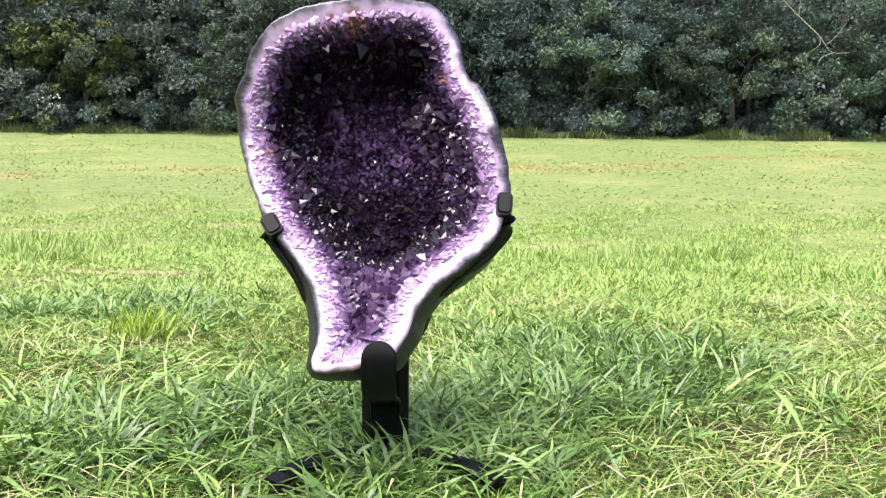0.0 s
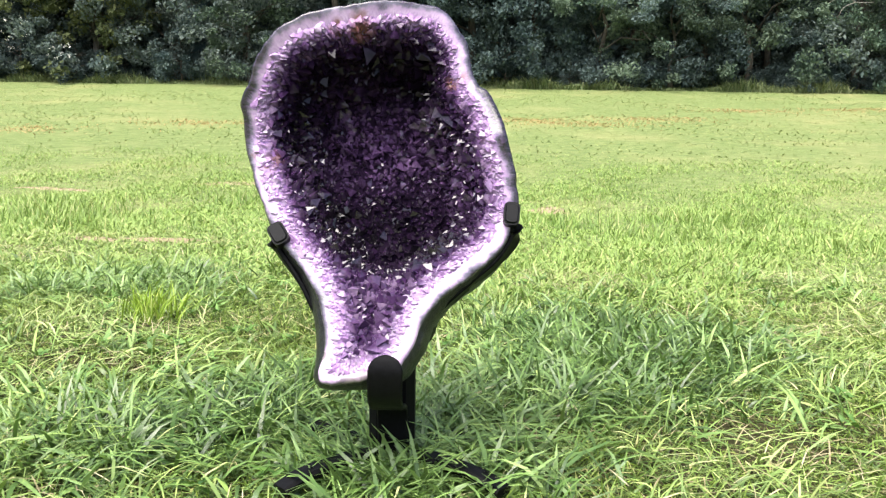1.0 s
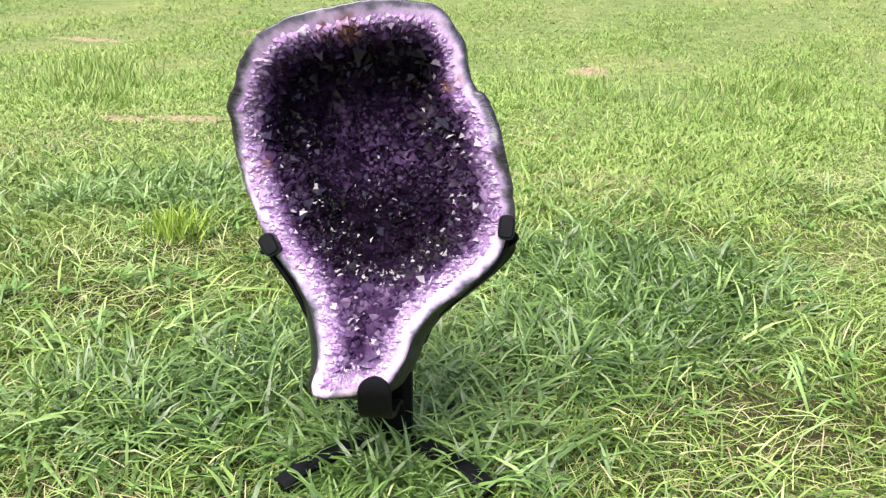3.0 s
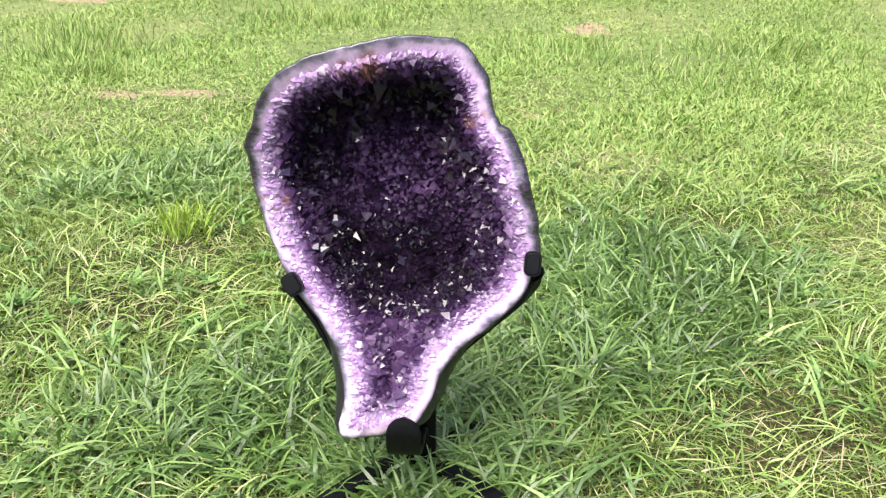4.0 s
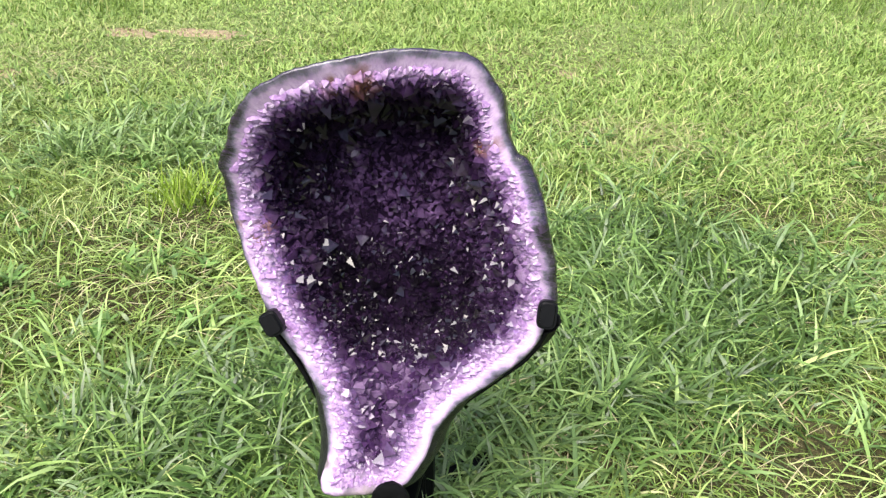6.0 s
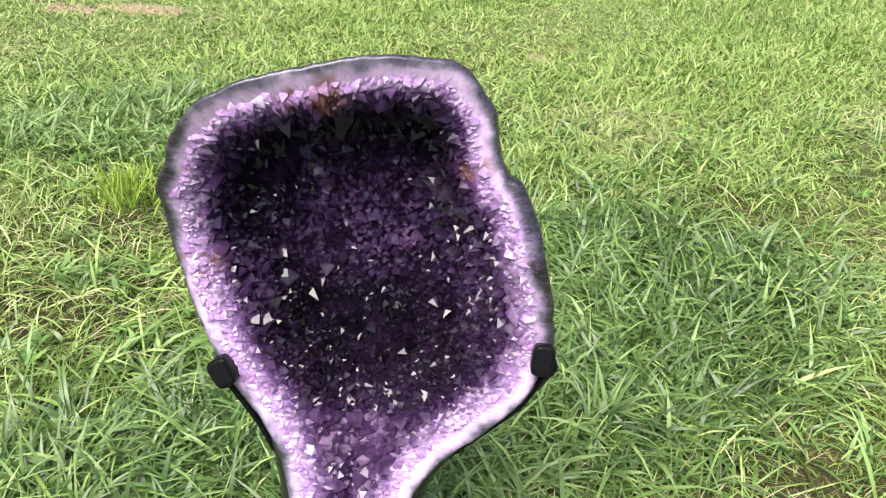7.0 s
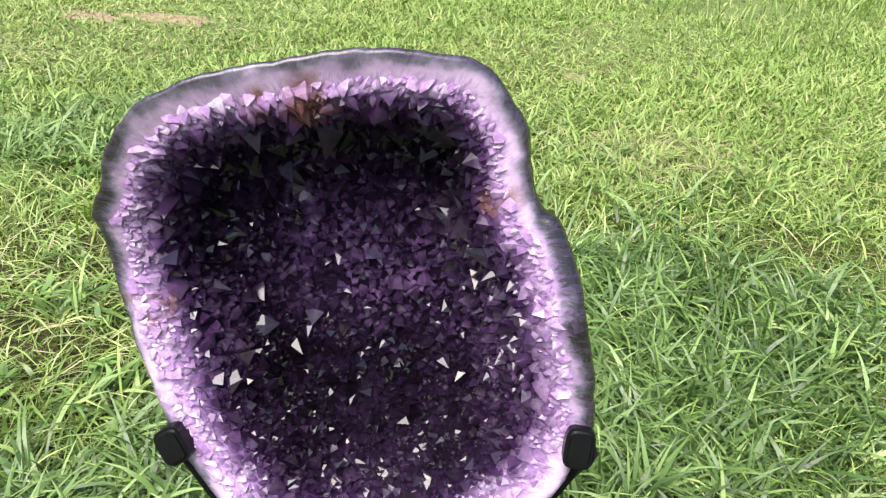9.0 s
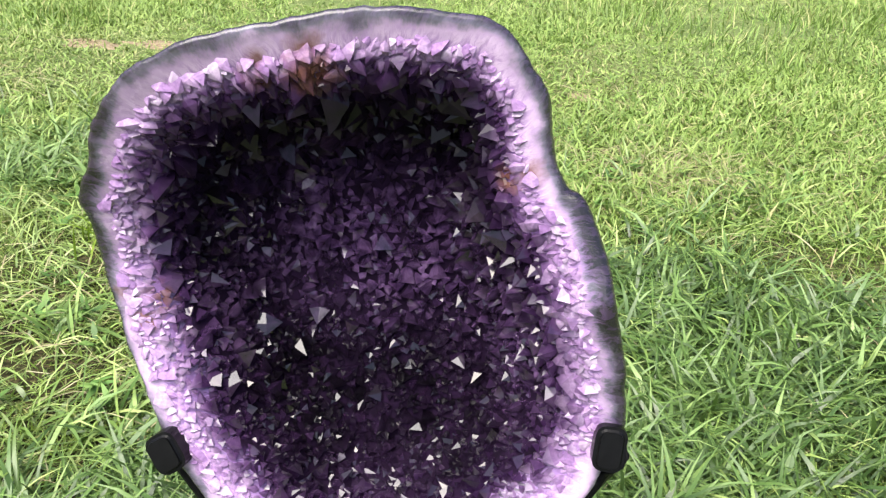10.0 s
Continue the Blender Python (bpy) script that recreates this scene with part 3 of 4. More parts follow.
def build_grass():
    rng = np.random.default_rng(11)
    # fine close turf
    x, y = wedge(rng, 185000, 0.75, 3.7, 0.35)
    thick, lush, thin = wave(x, y, 4.5, 3), spots(x, y, LUSH_SHADE), spots(x, y, THIN)
    ok = clear(x, y, 0.15, rng) & (rng.random(len(x)) < (0.62 + 0.3 * thick) * (1 - 0.78 * lush) * (1 - 0.2 * thin))
    x, y, thick, thin = x[ok], y[ok], thick[ok], thin[ok]
    n = len(x)
    blades("lawn_grass", x, y, rng.uniform(0.022, 0.066, n) * (0.8 + 0.5 * thick) * (1 - 0.35 * thin), rng.uniform(0.0018, 0.0048, n), rng.uniform(0.15, 1.25, n), rng.uniform(0.1, 0.9, n), M_LAWN, 3, "short dense green lawn grass covering the ground", 21)
    # longer slender blades leaning over the turf, laid the same way within a hand's width
    x, y = wedge(rng, 52000, 0.8, 4.2, 0.35)
    lush, thin, fall = spots(x, y, LUSH_SHADE), spots(x, y, THIN), np.clip((4.6 - y) / 1.6, 0.25, 1)
    # fewer bright blades round the stand, standing in for its shade
    ok = clear(x, y, 0.2, rng) & (rng.random(len(x)) < (0.20 + 0.5 * wave(x, y, 5.5, 41)) * (1 - 0.5 * lush) * (1 - 0.55 * np.exp(-((x + 0.08) ** 2 + (y - 1.9) ** 2) / 0.45 ** 2)) * (1 - 0.75 * thin) * fall)
    x, y, lush = x[ok], y[ok], lush[ok]
    n = len(x)
    laid = 7.0 * wave(x, y, 2.4, 42) + rng.normal(0, 1.0, n)
    blades("slender_grass", x, y, rng.uniform(0.05, 0.135, n) * (0.85 + 0.35 * lush), rng.uniform(0.0024, 0.0062, n) * (1 + 0.35 * lush), rng.uniform(0.35, 1.35, n), rng.uniform(0.2, 1.15, n), M_BLADE, 4, "long slender green grass blades laid over the turf", 43, 0.006, laid)
    # broad arching blades, in clumps
    centres = 1500
    cx, cy = wedge(rng, centres, 0.85, 4.0, 0.35)
    keep = rng.random(centres) < (0.12 + 0.6 * wave(cx, cy, 2.6, 9) ** 1.5) * (1 - 0.85 * spots(cx, cy, THIN))
    cx, cy = cx[keep], cy[keep]
    # the turf is longest and lushest round the foot of the stand and in the shade-darkened clumps
    lush_x = np.concatenate([rng.normal(px, a * 0.62, int(2400 * a * b)) for px, py, a, b in LUSH_SHADE] + [rng.normal(-0.03, 0.12, 90), rng.normal(0.0, 0.075, 40)])
    lush_y = np.concatenate([rng.normal(py, b * 0.62, int(2400 * a * b)) for px, py, a, b in LUSH_SHADE] + [rng.normal(1.73, 0.09, 90), rng.normal(1.62, 0.05, 40)])
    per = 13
    for name, cx, cy, mat, label, seed in (("broad_grass", cx, cy, M_BROAD, "long broad green grass blades arching in clumps", 22), ("lush_grass", lush_x, lush_y, M_LUSH_SHADE, "long deep green grass round the stand's foot, partly darkened for shade", 30)):
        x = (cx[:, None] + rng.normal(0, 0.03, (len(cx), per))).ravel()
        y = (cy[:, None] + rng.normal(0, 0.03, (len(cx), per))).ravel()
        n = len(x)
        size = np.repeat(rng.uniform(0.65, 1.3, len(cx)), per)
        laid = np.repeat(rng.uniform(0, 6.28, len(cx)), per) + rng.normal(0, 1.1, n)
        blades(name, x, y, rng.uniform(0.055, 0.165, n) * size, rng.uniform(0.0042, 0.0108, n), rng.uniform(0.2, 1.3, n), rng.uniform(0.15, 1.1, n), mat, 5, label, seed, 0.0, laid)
    # small broad-leaved weeds
    wx, wy = wedge(rng, 330, 0.95, 3.8, 0.3)
    keep = rng.random(330) < 0.15 + 0.85 * wave(wx, wy, 1.7, 17)
    wx, wy = wx[keep], wy[keep]
    x = (wx[:, None] + rng.normal(0, 0.012, (len(wx), 8))).ravel()
    y = (wy[:, None] + rng.normal(0, 0.012, (len(wx), 8))).ravel()
    n = len(x)
    blades("leafy_weeds", x, y, rng.uniform(0.025, 0.05, n), rng.uniform(0.008, 0.015, n), rng.uniform(0.5, 1.1, n), rng.uniform(0.1, 0.6, n), M_WEED, 5, "small broad-leaved green weeds among the grass", 29, 0.03)
    # dry stalks lying in the turf
    x, y = wedge(rng, 17000, 0.8, 4.8, 0.35)
    ok = rng.random(len(x)) < 0.10 + 0.5 * wave(x, y, 5.0, 14) ** 3 + 0.32 * spots(x, y, THIN)
    x, y = np.concatenate([x[ok], rng.normal(0.55, 0.16, 500)]), np.concatenate([y[ok], rng.normal(3.72, 0.1, 500)])
    n = len(x)
    blades("dry_grass", x, y, rng.uniform(0.025, 0.085, n), rng.uniform(0.0018, 0.004, n), rng.uniform(0.7, 1.25, n), rng.uniform(0.2, 0.8, n), M_STRAW, 4, "dry straw-coloured grass lying in the turf", 23, 0.022)
    # field further off
    x, y = wedge(rng, 215000, 3.4, 12.5, 0.5)
    xa, ya = wedge(rng, 90000, 3.3, 6.0, 0.5)
    x, y = np.concatenate([x, xa]), np.concatenate([y, ya])
    thick = wave(x, y, 2.0, 4)
    ok = clear(x, y, 0.62, rng) & (rng.random(len(x)) < (0.6 + 0.4 * thick) * np.clip((13 - y) / 4.5, 0, 1))
    x, y, thick = x[ok], y[ok], thick[ok]
    n = len(x)
    blades("field_grass", x, y, rng.uniform(0.03, 0.075, n) * (0.6 + 0.8 * thick), rng.uniform(0.0035, 0.009, n), rng.uniform(0.1, 1.2, n), rng.uniform(0.1, 0.8, n), M_FIELD, 3, "green and yellowish grass of the open field", 24)
    x, y = wedge(rng, 56000, 7.5, 34, 2.0)
    thick = wave(x, y, 0.8, 6)
    ok = rng.random(len(x)) < np.clip((y - 7) / 4.5, 0, 1)
    x, y, thick = x[ok], y[ok], thick[ok]
    n = len(x)
    blades("far_grass", x, y, rng.uniform(0.03, 0.07, n) * (0.5 + 0.9 * thick), rng.uniform(0.012, 0.028, n), rng.uniform(0.6, 1.3, n), rng.uniform(0.1, 0.7, n), M_FAR, 3, "distant pale green grass of the field", 25)
    # the same turf on every other side of the stand
    r, g = 8.0 * rng.uniform(0, 1, 105000) ** 0.8, rng.uniform(0, 2 * np.pi, 105000)
    x, y = r * np.cos(g), 1.6 + r * np.sin(g)
    ok = (np.abs(x + 0.02 * y) > 0.60 * y + 0.33) | (y < 0.79)
    ok &= rng.random(len(x)) < np.clip(1.6 - np.hypot(x, y - 1.6) / 6.0, 0, 1)
    x, y = x[ok], y[ok]
    n = len(x)
    blades("surrounding_grass", x, y, rng.uniform(0.03, 0.08, n), rng.uniform(0.007, 0.016, n), rng.uniform(0.3, 1.3, n), rng.uniform(0.1, 0.8, n), M_BROAD, 3, "green grass of the field around the stand", 28)
    # dry straw-coloured places far out
    cx, cy = np.array([1.0, 2.0, 7.0, 10.5, -6.0, 4.0, -9.5]), np.array([19.6, 18.8, 23.5, 24.5, 17.5, 20.5, 15.5])
    x = (cx[:, None] + rng.normal(0, 0.9, (7, 1000))).ravel()
    y = (cy[:, None] + rng.normal(0, 0.45, (7, 1000))).ravel()
    n = len(x)
    blades("dry_patch_grass", x, y, rng.uniform(0.03, 0.07, n), rng.uniform(0.01, 0.022, n), rng.uniform(0.3, 1.2, n), rng.uniform(0.1, 0.7, n), M_RUST, 3, "dry rust and yellow patches in the far field", 27)


build_grass()


def tuft(x, y, count, tall, spread, wide, material, label, seed):
    rng = np.random.default_rng(seed)
    blades("grass_tuft", x + rng.normal(0, spread, count), y + rng.normal(0, spread, count), rng.uniform(0.5, 1.0, count) * tall, rng.uniform(0.6, 1.0, count) * wide,
           rng.uniform(0.05, 0.55, count), rng.uniform(0.05, 0.5, count), material, 5, label, seed)


tuft(-1.06, 2.90, 170, 0.17, 0.05, 0.006, M_TUFT, "bright yellow-green upright grass tuft", 31)
for n, (x, y, count, tall, spread) in enumerate(((-2.95, 5.75, 420, 0.20, 0.2), (-3.25, 6.3, 420, 0.24, 0.22), (-2.6, 5.3, 200, 0.15, 0.15), (0.5, 6.3, 380, 0.17, 0.3), (1.75, 6.4, 420, 0.2, 0.3), (1.2, 5.5, 260, 0.14, 0.22), (-1.4, 7.4, 350, 0.2, 0.25), (-2.1, 7.6, 300, 0.18, 0.25), (2.5, 5.2, 300, 0.16, 0.25))):
    tuft(x, y, count, tall, spread, 0.0075, M_FIELD, "taller green grass tuft in the field", 32 + n)


# ---- amethyst geode ----
# face plane: leans back, turned slightly
GEODE = Matrix.Translation((-0.078, 1.692, 0.550)) @ Matrix(((0.998, -0.0249, 0.0584), (0.0635, 0.3914, -0.918), (0.0, 0.9199, 0.3922))).to_4x4()
OUTLINE = [(0.02, 0.4), (0.1, 0.4), (0.147, 0.387), (0.18, 0.343), (0.193, 0.292), (0.208, 0.261), (0.229, 0.243), (0.25, 0.191), (0.27, 0.127), (0.285, 0.06),
           (0.283, -0.009), (0.246, -0.076), (0.19, -0.128), (0.138, -0.168), (0.104, -0.215), (0.084, -0.268), (0.052, -0.312), (-0.02, -0.332), (-0.074, -0.334), (-0.088, -0.315), (-0.08, -0.268), (-0.092, -0.195),
           (-0.13, -0.12), (-0.184, -0.055), (-0.228, 0.036), (-0.257, 0.12), (-0.263, 0.187), (-0.267, 0.212), (-0.246, 0.248), (-0.227, 0.29), (-0.192, 0.329), (-0.131, 0.36), (-0.048, 0.383)]
SPINE = [Vector((0.0, 0.20)), Vector((0.01, 0.06)), Vector((0.0, -0.13)), Vector((-0.015, -0.27))]


def face_height(u, v):
    """The cut face is slightly hollow along its length, and twisted so that one upper corner stands forward."""
    up, side = np.maximum(v, 0), np.clip(v / 0.15, 0, 1)
    return -0.014 + 0.3 * np.minimum(v, 0) ** 2 + 0.834 * up ** 2 - 0.061 * np.maximum(0, v - 0.2) ** 2 - 1.4655 * u * up + (0.168 * u * u + 0.3023 * u) * side


def spine_point(p):
    best = None
    for a, b in zip(SPINE, SPINE[1:]):
        ab = b - a
        t = max(0.0, min(1.0, (p - a).dot(ab) / ab.dot(ab)))
        q = a + ab * t
        if best is None or (q - p).length < (best - p).length:
            best = q
    return best


def geode_rings():
    """The outline as many points, and for each the inner point that its ring lines run to."""
    line = []
    n = len(OUTLINE)
    for i in range(n):
        a, b, c, d = (Vector(OUTLINE[(i + k) % n]) for k in (-1, 0, 1, 2))
        for s in range(9):
            t = s / 9
            line.append(0.5 * (2 * b + (c - a) * t + (2 * a - 5 * b + 4 * c - d) * t * t + (3 * b - a - 3 * c + d) * t ** 3))
    mid = Vector((0.0, 0.05))
    for i, p in enumerate(line):
        out = (p - mid).normalized()
        line[i] = p + out * (0.004 * noise.noise((p.x * 22, p.y * 22, 0)) + 0.0018 * noise.noise((p.x * 80, p.y * 80, 3)))
    inner = [spine_point(p) for p in line]
    # spread the inner points evenly so that the rings stay even
    for _ in range(14):
        inner = [(inner[i - 1] + inner[i] * 2 + inner[(i + 1) % len(inner)]) / 4 for i in range(len(inner))]
    return np.array([tuple(p) for p in line]), np.array([tuple(p) for p in inner])


LINE, INNER = geode_rings()
ARC = np.concatenate([[0], np.cumsum(np.linalg.norm(np.diff(LINE, axis=0), axis=1))])


def rim_distance(uv):
    return np.min(np.linalg.norm(uv[:, None, :] - LINE[None, :, :], axis=2), axis=1)


def neck(uv):
    """0 in the hollow, 1 in the shallow neck below it."""
    t = np.clip((-0.075 - uv[:, 1]) / 0.055, 0, 1)
    return t * t * (3 - 2 * t)


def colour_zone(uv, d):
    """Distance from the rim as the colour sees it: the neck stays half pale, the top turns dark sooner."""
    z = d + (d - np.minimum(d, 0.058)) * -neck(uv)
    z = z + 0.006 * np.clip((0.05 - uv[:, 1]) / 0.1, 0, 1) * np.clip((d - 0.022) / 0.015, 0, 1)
    # the darker top puts the overhang's shade into the colour
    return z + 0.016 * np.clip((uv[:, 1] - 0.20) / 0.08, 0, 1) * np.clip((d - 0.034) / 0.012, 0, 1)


def cavity(uv, d):
    """Depth under the cut face at a distance from the rim: rounded edge, flat band, then the hollow."""
    roll = 0.011 * (1 - np.sqrt(np.clip(1 - (1 - np.clip(d / 0.011, 0, 1)) ** 2, 0, 1)))
    band = 0.007 * np.clip((d - 0.02) / 0.025, 0, 1) ** 2
    top = np.clip((uv[:, 1] - 0.18) / 0.1, 0, 1)
    t = np.clip((d - 0.042) / (0.105 - 0.035 * top), 0, 1)
    return roll + band + 0.138 * (1 + 0.12 * top) * t * t * (3 - 2 * t) * (1 - 0.55 * neck(uv))


def build_geode():
    root = new("amethyst_geode")
    root.matrix_world = GEODE
    tagged(root, "polished amethyst geode with pale lilac rim and deep purple crystals", "geode")
    steps = np.concatenate([[0, 0.012, 0.03, 0.055, 0.085], np.linspace(0.12, 1, 40)])
    n, m = len(LINE), len(steps)
    uv = LINE[None] + (INNER - LINE)[None] * steps[:, None, None]
    flat = uv.reshape(-1, 2)
    d = rim_distance(flat)
    lump = np.array([noise.noise((p[0] * 16, p[1] * 16, 5)) for p in flat])
    w = face_height(flat[:, 0], flat[:, 1]) - cavity(flat, d) + 0.012 * lump * np.clip((d - 0.05) / 0.05, 0, 1)
    verts = np.column_stack([flat, w])
    idx = np.arange(n * m).reshape(m, n)
    a, b = idx[:-1], idx[1:]
    faces = np.stack([a, np.roll(a, -1, 1), np.roll(b, -1, 1), b], -1).reshape(-1, 4)
    fd = d[faces].mean(1)
    along = np.tile(ARC, m)
    for name, keep, mat, label in (("rim", fd < 0.062, M_RIM, "polished white and lilac quartz rim"), ("crystal_bed", fd >= 0.062, M_BED, "dark purple crystal bed")):
        used, inv = np.unique(faces[keep], return_inverse=True)
        me = quick(name, verts[used], inv.reshape(-1, 4), mat, True, (("zone", colour_zone(flat[used], d[used])), ("along", along[used])))
        part(name, me, root, label)
    # painted outer shell
    rows = np.linspace(0, math.pi / 2, 22)
    reach = np.linalg.norm(INNER - LINE, axis=1)
    depth = 0.055 + 0.72 * reach
    low = np.clip((0.02 - LINE[:, 1]) / 0.12, 0, 1) * np.clip((LINE[:, 1] + 0.36) / 0.05, 0, 1)
    outn = (LINE - INNER) / reach[:, None]
    sv = []
    edge_w = face_height(LINE[:, 0], LINE[:, 1])
    for k, g in enumerate(rows):
        base = LINE + (INNER - LINE) * ((1 - math.cos(g)) ** 1.35) + outn * (0.0045 * np.clip((LINE[:, 1:2] + 0.31) / 0.06, 0.1, 1) + 0.0045 * np.clip(-LINE[:, 0:1] / 0.2, 0, 1) * np.clip((LINE[:, 1:2] + 0.1) / 0.1, 0, 1) + 0.001 * np.clip((LINE[:, 1:2] - 0.25) / 0.1, 0, 1) + 0.027 * low[:, None]) * math.sin(min(2 * g, math.pi)) ** 0.7 - outn * 0.001 * (k == 0)
        ww = edge_w - 0.0115 - depth * math.sin(g) - np.maximum(edge_w, 0) * math.sin(g) ** 2
        for p, z in zip(base, ww):
            q = 0.010 * noise.noise((p[0] * 14, p[1] * 14, z * 14)) * math.sin(g) ** 0.5 if g > 0 else 0
            sv.append((p[0], p[1], z + q))
    k = len(rows)
    idx = np.arange(n * k).reshape(k, n)
    a, b = idx[:-1], idx[1:]
    faces = np.stack([a, b, np.roll(b, -1, 1), np.roll(a, -1, 1)], -1).reshape(-1, 4)
    part("shell", quick("shell", sv, faces, M_SHELL, True), root, "black painted rough outer shell")
    return root


def crystal_mesh(seed):
    """A six-sided quartz point with three broad faces."""
    rng = random.Random(seed)
    verts = []
    for z, r in ((-0.55, 0.46), (0.12, 0.5)):
        for s in range(6):
            g = math.pi / 3 * s
            k = r * (1.22 if s % 2 else 0.74) * rng.uniform(0.9, 1.1)
            verts.append((k * math.cos(g), k * math.sin(g), z + (rng.uniform(-0.12, 0.12) if z > 0 else 0)))
    verts.append((rng.uniform(-0.14, 0.14), rng.uniform(-0.14, 0.14), rng.uniform(0.42, 0.9)))
    tris = []
    for s in range(6):
        q = (s + 1) % 6
        tris += [(s, q, 6 + q), (s, 6 + q, 6 + s), (6 + s, 6 + q, 12)]
    return np.array(verts), np.array(tris)


def build_crystals(root):
    rng = np.random.default_rng(77)
    kinds = [crystal_mesh(s) for s in range(8)]
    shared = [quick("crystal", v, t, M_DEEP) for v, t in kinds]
    cand = np.column_stack([rng.uniform(-0.28, 0.29, 80000), rng.uniform(-0.34, 0.41, 80000)])
    # inside test by winding
    ang = np.zeros(len(cand))
    for i in range(len(LINE)):
        p, q = LINE[i] - cand, LINE[(i + 1) % len(LINE)] - cand
        ang += np.arctan2(p[:, 0] * q[:, 1] - p[:, 1] * q[:, 0], (p * q).sum(1))
    cand = cand[np.abs(ang) > 3]
    d = rim_distance(cand)
    # on the one flank the crystals come almost to the edge
    least = 0.029 - 0.010 * np.clip((0.17 - cand[:, 1]) / 0.08, 0, 1) * np.clip((0.1 - cand[:, 0]) / 0.1, 0, 1)
    least = least - 0.001 * np.clip((cand[:, 1] - 0.15) / 0.08, 0, 1) * np.clip((0.12 - cand[:, 0]) / 0.06, 0, 1)
    cand, d = cand[d > least], d[d > least]

    def at(uv):
        dd = rim_distance(uv)
        lump = np.array([noise.noise((p[0] * 16, p[1] * 16, 5)) for p in uv])
        return np.column_stack([uv, face_height(uv[:, 0], uv[:, 1]) - cavity(uv, dd) + 0.012 * lump * np.clip((dd - 0.05) / 0.05, 0, 1)])

    e = 0.003
    p0, px, py = at(cand), at(cand + (e, 0)), at(cand + (0, e))
    nor = np.cross(px - p0, py - p0)
    nor /= np.linalg.norm(nor, axis=1)[:, None]
    # steeper places hold more crystals: thin the candidates elsewhere
    keep = rng.random(len(cand)) < np.clip(np.where(d < 0.055, 1.0, 0.6) / np.maximum(nor[:, 2], 0.25), 0, 1)
    p0, nor, d = p0[keep], nor[keep], d[keep]
    cells, chosen = {}, []
    for i in range(len(p0)):
        size = (0.0076 + 0.0135 * rng.random() ** 2.0) * (0.68 if d[i] < 0.05 else 0.82 + 0.38 * min(1.0, max(0.0, (p0[i][1] + 0.12) / 0.3, (-0.08 - p0[i][1]) / 0.05)))
        c = tuple(int(q // 0.030) for q in p0[i])
        ok = True
        for dx in (-1, 0, 1):
            for dy in (-1, 0, 1):
                for dz in (-1, 0, 1):
                    for j, s in cells.get((c[0] + dx, c[1] + dy, c[2] + dz), ()):
                        if np.sum((p0[j] - p0[i]) ** 2) < (0.40 * (s + size)) ** 2:
                            ok = False
                            break
                    if not ok:
                        break
                if not ok:
                    break
            if not ok:
                break
        if ok:
            cells.setdefault(c, []).append((i, size))
            chosen.append((i, size))
    deep = sorted([c for c in chosen if d[c[0]] > 0.085 and p0[c[0]][1] > -0.08], key=lambda c: -c[1])
    singles = set(c[0] for c in deep[:300])
    vs, fs, zs, base = [], [], [], 0
    # columns packed side by side in the cut rim, white at the root, violet at the point
    total = ARC[-1]
    for layer, (start, reach, step, sink) in enumerate(((0.024, 0.023, 0.0095, 0.0025), (0.030, 0.025, 0.0105, 0.005), (0.036, 0.026, 0.011, 0.011))):
        a = rng.uniform(0, step)
        while a < total:
            j = int(np.searchsorted(ARC, a)) % len(LINE)
            a += step * rng.uniform(0.55, 1.35)
            way = INNER[j] - LINE[j]
            way = way / np.linalg.norm(way)
            side = np.array((-way[1], way[0]))
            way = way + side * rng.normal(0, 0.28)
            b = start + rng.uniform(-0.004, 0.010) - 0.004 * float(np.clip((LINE[j][1] - 0.12) / 0.08, 0, 1) * np.clip((0.15 - LINE[j][0]) / 0.06, 0, 1))
            uv = LINE[j] + way * b + side * rng.uniform(-0.002, 0.002)
            r = rng.uniform(0.0050, 0.0100) * (1 + 0.1 * layer)
            long = reach * rng.uniform(0.75, 1.25)
            w0 = face_height(uv[0], uv[1]) - float(cavity(uv[None], np.array([b]))[0]) - r * 1.12 - sink
            axis = Vector((way[0], way[1], 0.02 - 0.14 * layer + rng.normal(0, 0.07))).normalized()
            frame_m = Matrix.Translation((uv[0], uv[1], w0)) @ axis.to_track_quat("Z", "Y").to_matrix().to_4x4() @ Matrix.Rotation(rng.uniform(0, 6.28), 4, "Z")
            mm = np.array(frame_m)
            v = []
            for z, f in ((0.0, 0.6), (0.35, 0.95), (rng.uniform(0.50, 0.66), 1.0)):
                for q in range(6):
                    g = math.pi / 3 * q
                    v.append((r * f * math.cos(g) * (1.15 if q % 2 else 0.9), r * f * math.sin(g) * (1.15 if q % 2 else 0.9), long * (z + (rng.uniform(-0.05, 0.05) if z > 0.5 else 0))))
            v.append((rng.uniform(-0.35, 0.35) * r, rng.uniform(-0.35, 0.35) * r, long))
            v = np.array(v) @ mm[:3, :3].T + mm[:3, 3]
            t = []
            for q in range(6):
                n = (q + 1) % 6
                t += [(q, n, 6 + n), (q, 6 + n, 6 + q), (6 + q, 6 + n, 12 + n), (6 + q, 12 + n, 12 + q), (12 + q, 12 + n, 18)]
            vs.append(v)
            fs.append(np.array(t) + base)
            zs.append(colour_zone(v[:, :2], rim_distance(v[:, :2])) + 0.006 * rng.random())
            base += len(v)
    for i, size in chosen:
        up = Vector(nor[i]) + Vector(rng.normal(0, 0.42, 3))
        # points lean towards the opening
        up = (up + Vector((0, 0, 0.25))).normalized()
        if d[i] < 0.055:
            # rim crystals lie in the cut face and point inwards
            to = spine_point(Vector(p0[i][:2])) - Vector(p0[i][:2])
